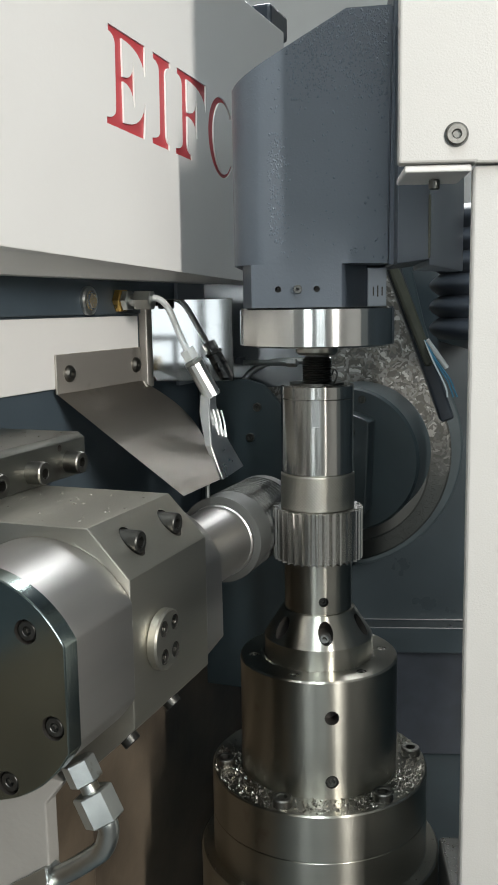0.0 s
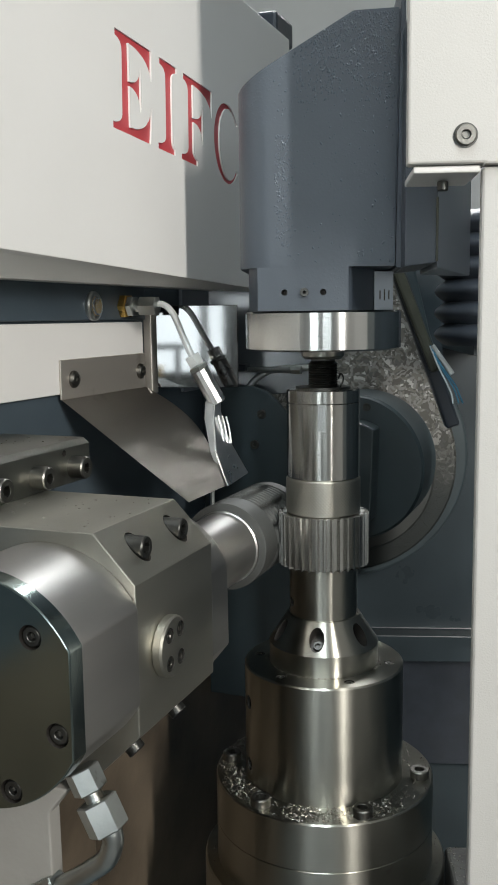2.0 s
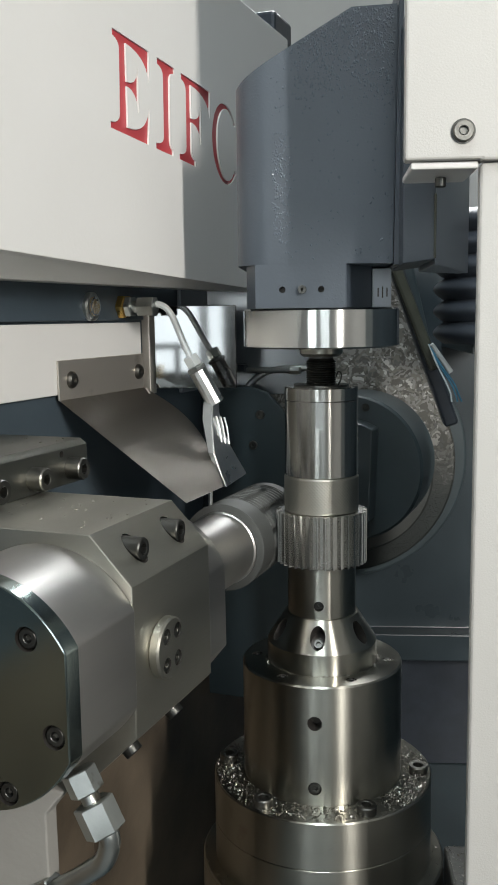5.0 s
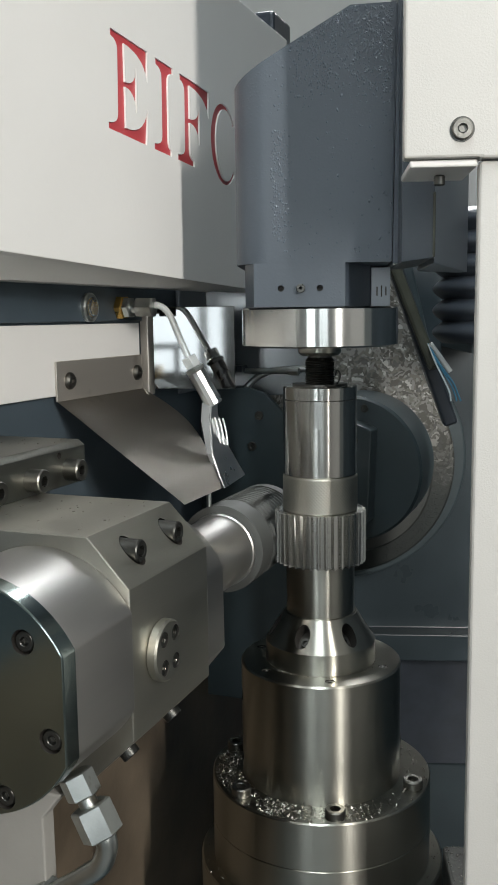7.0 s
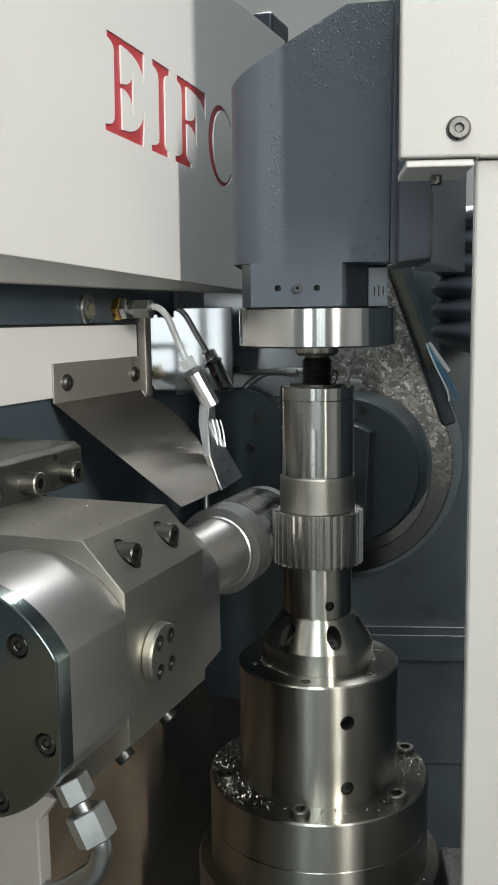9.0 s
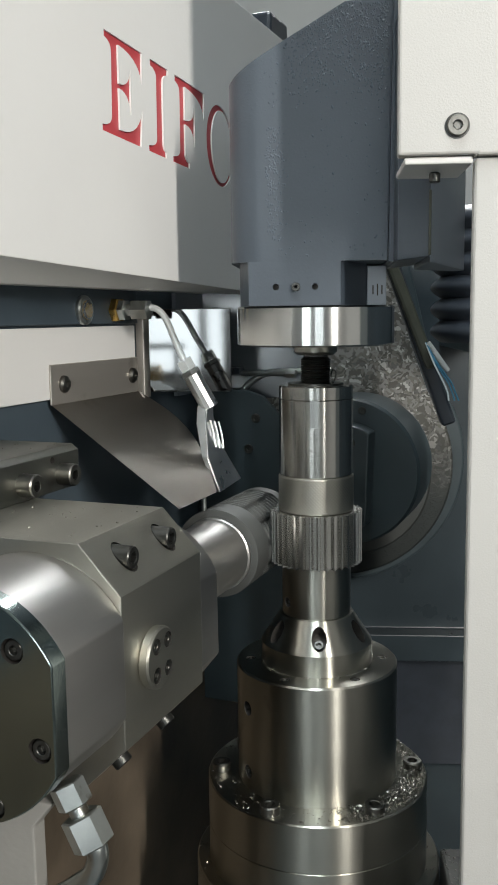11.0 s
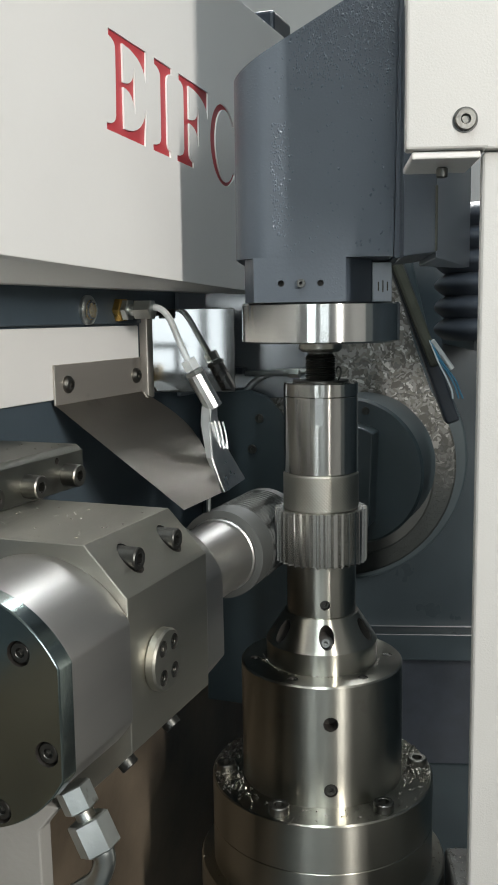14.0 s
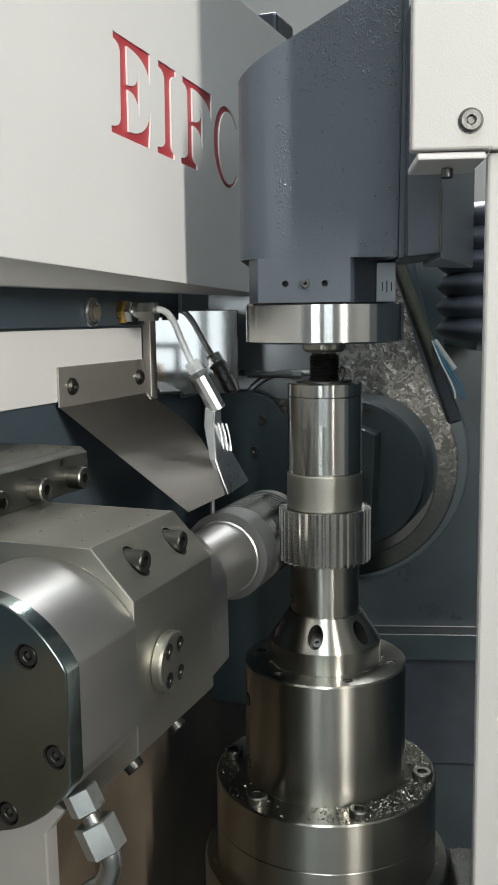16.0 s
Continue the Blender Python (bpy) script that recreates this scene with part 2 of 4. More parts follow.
def thing(name, x=0, y=0, z=0, rz=0, label="", category="", group="", kind=""):
    """An Empty at a thing's base; its parts are modelled in the turned frame whose origin is the world's."""
    e = new(name)
    e.matrix_world = pose(0, 0, 0, 0, 0, rz) @ pose(x, y, z)
    ORIGIN[e.name] = Vector((x, y, z))
    tagged(e, label, category, group, kind)
    return e


def slide_thing(name, x, y, z, label, category, rz=SLIDE, group=""):
    e = thing(name, x, y, z, rz, label, category, group)
    MOVING.append((e, e.matrix_world.copy()))
    return e


def mesh_of(name, bm, mat, sharp=15):
    bmesh.ops.recalc_face_normals(bm, faces=bm.faces)
    for f in bm.faces:
        f.smooth = True
    lim = radians(sharp)
    for e in bm.edges:
        e.smooth = len(e.link_faces) == 2 and e.calc_face_angle(3.2) < lim
    me = bpy.data.meshes.new(name)
    bm.to_mesh(me)
    bm.free()
    me.materials.append(mat)
    return me


def part(name, bm, mat, parent, label="", sharp=15, kind=""):
    """One mesh under a thing, or under a part of it (then in the same frame as the thing)."""
    root = parent
    while root.parent:
        root = root.parent
    o = ORIGIN.get(root.name, Vector())
    bmesh.ops.translate(bm, verts=bm.verts, vec=-o)
    ob = new(name, mesh_of(name, bm, mat, sharp))
    ob.parent = parent
    return tagged(ob, label, kind=kind)


def whole(name, bm, mat, label="", category="", kind="", m=None, sharp=15):
    ob = new(name, mesh_of(name, bm, mat, sharp))
    if m:
        ob.matrix_world = m
    return tagged(ob, label, category, "", kind)


def join(*bms):
    out = bms[0]
    for b in bms[1:]:
        me = bpy.data.meshes.new("tmp")
        b.to_mesh(me)
        out.from_mesh(me)
        bpy.data.meshes.remove(me)
        b.free()
    return out


def moved(bm, m):
    bmesh.ops.transform(bm, matrix=m, verts=bm.verts)
    return bm


def box(x0, x1, y0, y1, z0, z1, bevel=0.0, seg=2):
    bm = bmesh.new()
    bmesh.ops.create_cube(bm, size=1, matrix=Matrix.LocRotScale(((x0 + x1) / 2, (y0 + y1) / 2, (z0 + z1) / 2), None, (x1 - x0, y1 - y0, z1 - z0)))
    if bevel:
        bmesh.ops.bevel(bm, geom=bm.edges[:], offset=bevel, segments=seg, profile=0.5, affect="EDGES")
    return bm


def prism(pts, h0, h1, plane="xz", bevel=0.0, seg=2):
    """A plane outline pushed along the third axis. xz: along y; xy: along z; yz: along x."""
    bm = bmesh.new()
    at = {"xz": lambda a, b, h: (a, h, b), "xy": lambda a, b, h: (a, b, h), "yz": lambda a, b, h: (h, a, b)}[plane]
    lo = [bm.verts.new(at(a, b, h0)) for a, b in pts]
    hi = [bm.verts.new(at(a, b, h1)) for a, b in pts]
    bm.faces.new(lo), bm.faces.new(hi[::-1])
    for i in range(len(pts)):
        j = (i + 1) % len(pts)
        bm.faces.new((lo[i], lo[j], hi[j], hi[i]))
    bmesh.ops.recalc_face_normals(bm, faces=bm.faces)
    if bevel:
        caps = [e for e in bm.edges if e.calc_face_angle(0) > 0.3]
        bmesh.ops.bevel(bm, geom=caps, offset=bevel, segments=seg, profile=0.5, affect="EDGES")
    return bm


def lathe(profile, seg=64, closed=False):
    """Turned round z; profile of (radius, z). Ends at radius 0 close it; closed: a ring."""
    bm = bmesh.new()
    rings = []
    for r, z in profile:
        if r < 1e-7:
            rings.append([bm.verts.new((0, 0, z))])
        else:
            rings.append([bm.verts.new((r * math.cos(2 * math.pi * i / seg), r * math.sin(2 * math.pi * i / seg), z)) for i in range(seg)])
    pairs = list(zip(rings, rings[1:])) + ([(rings[-1], rings[0])] if closed else [])
    for a, b in pairs:
        for i in range(seg):
            j = (i + 1) % seg
            if len(a) == 1 and len(b) == 1:
                continue
            if len(a) == 1:
                bm.faces.new((a[0], b[i], b[j]))
            elif len(b) == 1:
                bm.faces.new((a[i], a[j], b[0]))
            else:
                bm.faces.new((a[i], a[j], b[j], b[i]))
    return bm


def rod(r, z0, z1, c=0.0006, seg=48):
    return lathe([(0, z0), (r - c, z0), (r, z0 + c), (r, z1 - c), (r - c, z1), (0, z1)], seg)


def aim(p, d):
    """Frame at p whose z runs along d."""
    return Matrix.Translation(p) @ Vector(d).to_track_quat("Z", "Y").to_matrix().to_4x4()


def hexrod(af, z0, z1, c=0.0008):
    r = af / 2 / math.cos(math.pi / 6)
    return lathe([(0, z0), (r * 0.9, z0), (r, z0 + c), (r, z1 - c), (r * 0.9, z1), (0, z1)], 6)


def pipe(points, r, seg=26, steps=10):
    """A round tube along a smooth line through points."""
    P = [Vector(p) for p in points]
    P = [2 * P[0] - P[1]] + P + [2 * P[-1] - P[-2]]
    line = []
    for i in range(1, len(P) - 2):
        for k in range(steps):
            t = k / steps
            a, b, c, d = P[i - 1], P[i], P[i + 1], P[i + 2]
            line.append(0.5 * ((2 * b) + (c - a) * t + (2 * a - 5 * b + 4 * c - d) * t * t + (3 * b - a - 3 * c + d) * t ** 3))
    line.append(P[-2])
    bm = bmesh.new()
    side = Vector((0.31, 0.52, 0.8))
    rings = []
    for i, p in enumerate(line):
        t = (line[min(i + 1, len(line) - 1)] - line[max(i - 1, 0)]).normalized()
        side = (side - t * side.dot(t)).normalized()
        up = t.cross(side)
        rings.append([bm.verts.new(p + r * (side * math.cos(2 * math.pi * k / seg) + up * math.sin(2 * math.pi * k / seg))) for k in range(seg)])
    for a, b in zip(rings, rings[1:]):
        for k in range(seg):
            bm.faces.new((a[k], a[(k + 1) % seg], b[(k + 1) % seg], b[k]))
    bm.faces.new(rings[0]), bm.faces.new(rings[-1][::-1])
    return bm


def cut(ob, *cutters, mat=None):
    """Takes the cutters' volumes, given in the thing's frame, out of a part."""
    root = ob
    while root.parent:
        root = root.parent
    o = ORIGIN.get(root.name, Vector()) if ob.parent else Vector()
    bm = cutters[0] if len(cutters) == 1 else join(*cutters)
    bmesh.ops.translate(bm, verts=bm.verts, vec=-o)
    tool = new("cutter", mesh_of("cutter", bm, mat or HOLE))
    tool.matrix_world = root.matrix_world if ob.parent else ob.matrix_world
    mod = ob.modifiers.new("cut", "BOOLEAN")
    mod.operation, mod.object, mod.solver, mod.material_mode = "DIFFERENCE", tool, "EXACT", "TRANSFER"
    bpy.context.view_layer.update()
    me = bpy.data.meshes.new_from_object(ob.evaluated_get(bpy.context.evaluated_depsgraph_get()))
    ob.modifiers.clear()
    old = ob.data
    ob.data = me
    bpy.data.meshes.remove(old)
    bpy.data.objects.remove(tool)
    bm = bmesh.new()
    bm.from_mesh(me)
    for e in bm.edges:
        e.smooth = len(e.link_faces) == 2 and e.calc_face_angle(3.2) < radians(15)
    bm.to_mesh(me)
    bm.free()
    return ob


def cap_screw(parent, at, along, r=0.0055, h=0.006, mat=None, name="cap_screw", key=0.45, deep=0.6):
    """A socket head screw whose head stands h out of its seat; along points out of the seat."""
    seg = 32
    rk = r * key
    bm = lathe([(r * 0.96, -0.0005), (r, 0.0), (r, h - r * 0.12), (r * 0.9, h), (rk * 1.12, h), (rk, h - 0.0003)], seg)
    bot = lathe([(0, h * (1 - deep)), (rk, h * (1 - deep)), (rk, h - 0.0003)], 6)
    bm = join(bm, bot)
    return part(name, moved(bm, aim(at, along)), mat or OXIDE, parent)


# ---------- the hall and the machine's shell ----------
def hall():
    # closing hall; unseen side walls and floor are toned for reflections and bounce
    whole("floor", box(-4.5, 4.5, -5, 4, -1.1, -1.0), FLOORM, "grey concrete workshop floor round the machine", "floor", "structure")
    whole("wall_south", box(-4.5, 4.5, -5.1, -5, -1.0, 3.2), HALL, "pale plaster hall wall behind the operator", "wall", "structure")
    whole("wall_north", box(-4.5, 4.5, 4, 4.1, -1.0, 3.2), HALL, "pale plaster hall wall behind the machine", "wall", "structure")
    whole("wall_east", box(4.5, 4.6, -5.1, 4.1, -1.0, 3.2), HALL_MID, "unseen hall wall, toned grey for reflections in the steel", "wall", "structure")
    whole("wall_west", box(-4.6, -4.5, -5.1, 4.1, -1.0, 3.2), HALL_DARK, "unseen hall wall, toned dark for reflections in the steel", "wall", "structure")
    whole("ceiling", box(-4.6, 4.6, -5.1, 4.1, 3.2, 3.3), HALL, "pale hall ceiling", "ceiling", "structure")


def window_frame(name, eye, target, sx, sy, bars):
    """Steel glazing bars in front of a hall window."""
    t = new(name)
    t.matrix_world = look(eye, target) @ pose(0, 0, -0.03)
    tagged(t, "tall hall window with slim steel glazing bars", "window", "", "structure")
    ORIGIN[t.name] = Vector()
    for u in bars:
        x = -sx / 2 + sx * u
        part("window_frame", box(x - 0.025, x + 0.025, -sy / 2 - 0.05, sy / 2 + 0.05, -0.02, 0.02), HALL_DARK, t)
    for i in range(4):
        y = -sy / 2 + sy * i / 3
        part("window_frame", box(-sx / 2, sx / 2, y - 0.025, y + 0.025, -0.018, 0.018), HALL_DARK, t)


def key_light_stand():
    """A made-up stand and housing for the narrow light from the operator's right."""
    t = thing("key_light_stand", 1.19, -2.28, -1.0, 0, "added grey stand and housing for the narrow unseen light", "work lamp")
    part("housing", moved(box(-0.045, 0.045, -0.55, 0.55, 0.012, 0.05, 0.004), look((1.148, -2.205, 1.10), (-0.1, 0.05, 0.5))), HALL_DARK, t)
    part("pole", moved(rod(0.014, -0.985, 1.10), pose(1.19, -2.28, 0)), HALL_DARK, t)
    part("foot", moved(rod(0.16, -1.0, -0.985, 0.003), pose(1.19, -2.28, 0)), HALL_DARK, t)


def reflection_rack():
    """A made-up rack before the window; its red panel and orange box colour the slide wall's reflection."""
    t = thing("reflection_rack", -1.0, -4.3, -1.0, 0, "made-up pale rack that gives the reflection red and orange patches", "rack")
    part("post", box(-1.06, -1.03, -4.32, -4.29, -1.0, 0.62, 0.003), HALL, t)
    part("shelf", box(-1.16, -0.80, -4.42, -4.18, 0.215, 0.245, 0.003), HALL, t)
    part("post", box(-0.85, -0.82, -4.32, -4.29, -1.0, 0.215, 0.003), HALL, t)
    part("panel", box(-1.05, -0.90, -4.289, -4.27, 0.43, 0.60, 0.004), RED, t)
    part("tray", box(-1.16, -0.80, -4.42, -4.18, -0.02, 0.0, 0.003), HALL, t)
    part("box", box(-1.02, -0.93, -4.36, -4.24, 0.0, 0.12, 0.004), BRASS, t, "orange box added for the reflection")


def shell():
    back = whole("machine_wall_back", box(-0.9, 0.62, 0.80, 0.83, -0.999, 0.74), PITCH, "dark blue-grey enamelled rear wall of the work area", "wall", "structure")
    cut(back, box(0.222, 0.36, 0.70, 0.95, 0.49, 0.552))
    whole("machine_wall_side", box(0.59, 0.62, -0.15, 0.798, -0.999, 0.74), DARK, "dark blue-grey enamelled side wall of the work area", "wall", "structure")
    whole("machine_bed", box(-0.9, 0.588, -0.45, 0.798, -0.999, -0.32), PITCH, "dark oily machine bed under the work table", "machine bed", "structure")
    whole("rear_guard", prism([(0.640, 0.47), (0.632, 0.47), (0.632, -0.090), (0.600, -0.090), (0.600, -0.132), (0.640, -0.132)], -0.30, 0.40, "yz", 0.002), GUARD, "dark blue-grey sheet guard with a folded lower lip", "guard", "structure")
    # near-black sheet added where there is only the dark pit under the guard
    whole("pit_shade_sheet", box(-0.30, 0.40, 0.642, 0.650, -0.318, -0.1325), RUBBER, "added near-black sheet standing in for the pit's shade below the guard", "guard", "structure")
    whole("chip_tray", box(0.1078, 0.40, -0.40, 0.005, -0.318, -0.074, 0.003), TRAYM, "oily dark ledge strewn with steel chips beside the table", "tray", "structure")


def door_post():
    t = thing("door_frame", 0.1, -0.2, -0.32, 0, "white textured enamel door frame of the machine", "door frame")
    part("post", box(0.0942, 0.36, -0.200, -0.190, -0.32, 0.4838, 0.003, 3), WHITE_TEX, t)
    top = part("header", prism([(0.0497, 0.4853), (0.0948, 0.4853), (0.0948, 0.4846), (0.36, 0.4846), (0.36, 0.95), (0.0497, 0.95)], -0.2035, -0.190, "xz", 0.0015), WHITE_TEX, t)
    part("lip", box(0.0535, 0.0935, -0.199, -0.14, 0.4805, 0.4848, 0.0012), WHITE, t, "folded white sheet lip under the header")
    cap_screw(top, (0.0833, -0.2034, 0.5011), (0, -1, 0), 0.0062, 0.0035, WORN, key=0.42)
    part("washer", moved(lathe([(0.0045, 0), (0.0072, 0), (0.0072, 0.0008), (0.0045, 0.0008)], 32, True), aim((0.0833, -0.2034, 0.5011), (0, -1, 0))), OXIDE, top)
    part("screw_tail", moved(rod(0.0035, 0, 0.006), aim((0.0745, -0.172, 0.4795), (0, 0, -1))), OXIDE, top)


# ---------- tailstock ----------
def tailstock():
    t = thing("tailstock_head", 0, 0.05, 0.40, 0, "dark blue-grey enamelled tailstock head wet with coolant drops", "tailstock")
    bm = prism([(-0.0645, 0.4335), (0.0535, 0.4335), (0.0565, 0.6175), (0.0225, 0.6163), (-0.0270, 0.5880), (-0.0645, 0.5660)], -0.066, 0.16, "xz")
    corner = [e for e in bm.edges if all(v.co.x < -0.06 and v.co.y < -0.06 for v in e.verts)]
    bmesh.ops.bevel(bm, geom=corner, offset=0.026, segments=10, profile=0.5, affect="EDGES")
    bmesh.ops.bevel(bm, geom=[e for e in bm.edges if e.calc_face_angle(0) > 0.5 and max(v.co.z for v in e.verts) > 0.44], offset=0.0012, segments=2, affect="EDGES")
    part("casting", bm, PAINT, t)
    # beads of coolant, thick under the sloped top, thin below
    rng = random.Random(41)
    bm = bmesh.new()
    for k in range(9000):
        x, z = rng.uniform(-0.036, 0.0535), rng.uniform(0.437, 0.6165)
        top = 0.6163 if x > 0.0225 else 0.588 + (x + 0.027) * 0.572
        deep = top - z
        if deep < 0.0016:
            continue
        keep = max(0.0, 1.0 - deep / (0.052 + 0.75 * max(0.0, x))) * min(1.0, max(0.1, (x + 0.03) / 0.035))
        keep = max(keep, 0.55 * math.exp(-((x + 0.031) / 0.007) ** 2) * (0.45 < z < 0.53), 0.02)
        if rng.random() > keep:
            continue
        rad = rng.uniform(0.00030, 0.00080) * (1.25 if rng.random() < 0.2 else 1.0)
        tall, skew = rng.uniform(0.9, 1.9), rng.uniform(-0.5, 0.5)
        rings = []
        for f, h in ((1.0, -0.05), (0.8, 0.22), (0.42, 0.38)):
            ring = []
            for i in range(8):
                a = 2 * math.pi * i / 8
                u, v = rad * f * math.cos(a), rad * f * tall * math.sin(a)
                ring.append(bm.verts.new((x + u + skew * v, -0.066 - h * rad * 1.7, z + v)))
            rings.append(ring)
        tip = bm.verts.new((x, -0.066 - 0.45 * rad * 1.7, z))
        for p, q in zip(rings, rings[1:]):
            for i in range(8):
                bm.faces.new((p[i], p[(i + 1) % 8], q[(i + 1) % 8], q[i]))
        for i in range(8):
            bm.faces.new((rings[-1][i], rings[-1][(i + 1) % 8], tip))
    part("coolant_beading", bm, DROPM, t, "glossy beads of coolant", 85, "stuff")
    part("seam_plate", prism([(0.0540, 0.432), (0.0600, 0.432), (0.0600, 0.64), (0.0568, 0.64)], -0.0668, 0.10, "xz", 0.0008), PAINT, t)
    foot = part("foot", prism([(-0.0575, -0.0480), (-0.0496, -0.0660), (0.0190, -0.0660), (0.0405, -0.0200), (0.0405, 0.09), (-0.0575, 0.09)], 0.4010, 0.4336, "xy"), PAINT, t)
    holes = [(-0.0292, 0.0030), (-0.0143, 0.0042), (0.0001, 0.0030)]
    cut(foot, *[moved(rod(r * 0.8, -0.01, 0.01, 0.0001, 24), aim((x, -0.066, 0.4148), (0, -1, 0))) for x, r in holes])
    part("plug", moved(lathe([(0.0012, 0), (0.0031, 0), (0.0031, 0.0055), (0.0012, 0.0055)], 20, True), aim((-0.0143, -0.0650, 0.4148), (0, -1, 0))), OXIDE, foot)
    part("side_block", box(0.0407, 0.0560, -0.0210, 0.06, 0.4010, 0.4318, 0.0006), GREY, t, "small grey block with three slots")
    for i in range(3):
        # slots drawn as raised dark strips, their inner shade put into the colour
        part("slot", box(0.0450 + i * 0.0035, 0.0460 + i * 0.0035, -0.0214, -0.020, 0.4095 - (i == 1) * 0.001, 0.4165 + (i == 1) * 0.001), HOLE, t)
    part("arm", prism([(0.058, 0.4310), (0.0812, 0.4337), (0.0812, 0.60), (0.058, 0.60)], -0.095, 0.02, "xz", 0.001), PAINT, t)
    part("arm_flank", prism([(0.0812, -0.0945), (0.1270, 0.0500), (0.1200, 0.0600), (0.0812, 0.02)], 0.4300, 0.60, "xy", 0.001), GREY, t)
    part("arm_edge", box(0.0800, 0.0818, -0.0962, -0.090, 0.4345, 0.4795, 0.0006), BELTM, t, "strip of worn sealant along the arm")
    ring = part("face_ring", lathe([(0, 0.3694), (0.0612, 0.3694), (0.0640, 0.3708), (0.0640, 0.3994), (0.0628, 0.4008), (0, 0.4008)], 128), DISC, t, "bright polished steel ring")
    part("centre_boss", lathe([(0, 0.3615), (0.0150, 0.3615), (0.0178, 0.3640), (0.0178, 0.3696), (0, 0.3696)], 48), TURNED, t)
    prof = [(0, 0.330), (0.0121, 0.330)]
    for i in range(14):
        z = 0.3325 + i * 0.0019
        prof += [(0.0126, z), (0.0114, z + 0.00095)]
    prof += [(0.0098, 0.3600), (0.0098, 0.3618), (0, 0.3618)]
    part("threaded_centre", lathe(prof, 48), OXIDE, t, "black oiled threaded spindle nose")
    return t


def quill_sleeve():
    t = thing("clamping_sleeve", 0, 0, 0.2624, 0, "smooth ground steel clamping sleeve over the arbor", "sleeve")
    body = part("tube", lathe([(0, 0.2626), (0.0300, 0.2626), (0.0306, 0.2632), (0.0306, 0.3252), (0.0302, 0.3256), (0, 0.3256)], 96), SLEEVE, t)
    cut(body, box(-0.0044, 0.0016, -0.040, -0.0286, 0.3035, 0.330), mat=DISC)
    part("end_cap", lathe([(0, 0.3258), (0.0302, 0.3258), (0.0307, 0.3263), (0.0307, 0.3360), (0.0298, 0.3370), (0.0160, 0.3370), (0.0150, 0.3355), (0, 0.3355)], 96), SLEEVE, t)
    part("spring_clip", pipe([(0.013, -0.012, 0.337), (0.0155, -0.0150, 0.342), (0.0165, -0.0135, 0.347), (0.0140, -0.0100, 0.3495), (0.0125, -0.006, 0.345)], 0.0007, 8), OXIDE, t)
    part("collar_rim", lathe([(0.0135, 0.3369), (0.0230, 0.3369), (0.0230, 0.3385), (0.0135, 0.3385)], 48, True), OXIDE, t)


# ---------- turning work ----------
def work_fixture():
    t = thing("work_fixture", 0, 0, -0.075, 0, "turned steel work fixture with chips lying on its flange", "fixture")
    part("table_ring", lathe([(0, -0.30), (0.1062, -0.30), (0.1062, -0.0765), (0.1047, -0.0750), (0, -0.0750)], 160), TURNED, t)
    part("lower_ring", lathe([(0, -0.0750), (0.0950, -0.0750), (0.0950, -0.0409), (0.0945, -0.0404), (0, -0.0404)], 160), TURNED, t)
    part("flange", lathe([(0, -0.0402), (0.0945, -0.0402), (0.0950, -0.0397), (0.0950, -0.0012), (0.0938, 0.0), (0, 0.0)], 160), TURNED, t)
    body = part("pot", lathe([(0, 0), (0.0686, 0), (0.0686, 0.0998), (0.0672, 0.1012), (0, 0.1012)], 160), TURNED, t)
    out = []
    for k in (0, 180):
        out += [moved(rod(0.0060, -0.014, 0.01, 0.0001, 28), pose(0, 0, 0, 0, 0, k) @ aim((0, -0.0686, 0.0705), (0, -1, 0))),
                moved(rod(0.0056, -0.005, 0.01, 0.0001, 28), pose(0, 0, 0, 0, 0, k) @ aim((0, -0.0686, 0.0150), (0, -1, 0)))]
    for k in range(6):
        out.append(moved(rod(0.0042, -0.004, 0.01, 0.0001, 20), pose(0, 0, 0, 0, 0, 30 + 60 * k) @ aim((0, -0.0565, 0.1012), (0, 0, 1))))
    cut(body, *out)
    for k in (0, 180):
        d = Matrix.Rotation(radians(k), 3, "Z")
        cap_screw(body, d @ Vector((0, -0.0636, 0.0150)), d @ Vector((0, -1, 0)), 0.0048, 0.004, OXIDE, "set_screw")
    for k in range(6):
        d = Matrix.Rotation(radians(30 + 60 * k), 3, "Z")
        cap_screw(body, d @ Vector((0, -0.0565, 0.0975)), (0, 0, 1), 0.0038, 0.0032, WORN, "top_screw")
        cap_screw(t, d @ Vector((0, -0.0835, 0.0)), (0, 0, 1), 0.0083, 0.0072, WORN, "flange_screw", 0.5)
    cone = part("cone", lathe([(0, 0.1010), (0.0470, 0.1010), (0.0470, 0.1190), (0.0465, 0.1198), (0.0312, 0.1436), (0.0300, 0.1440), (0, 0.1440)], 128), TURNED, t)
    ov = []
    for k in range(6):
        b = rod(0.0102, -0.012, 0.02, 0.0001, 28)
        ov.append(moved(b, pose(0, 0, 0, 0, 0, 60 * k) @ aim((0, -0.0396, 0.1318), (0, -0.72, 0.69)) @ Matrix.Diagonal((0.62, 1, 1, 1))))
    cut(cone, *ov)
    for k in range(6):
        d = Matrix.Rotation(radians(60 * k), 3, "Z")
        cap_screw(cone, d @ Vector((0, -0.0315, 0.1225)), d @ Vector((0, -0.72, 0.69)), 0.0040, 0.003, OXIDE, "cone_screw")
    arbor = part("arbor", lathe([(0, 0.1438), (0.0290, 0.1438), (0.0290, 0.1875), (0.0286, 0.1879), (0, 0.1879)], 96), TURNED, t)
    cut(arbor, *[moved(rod(0.0042, -0.008, 0.01, 0.0001, 28), pose(0, 0, 0, 0, 0, k) @ aim((0, -0.0290, 0.1552), (0, -1, 0))) for k in (0, 180)])
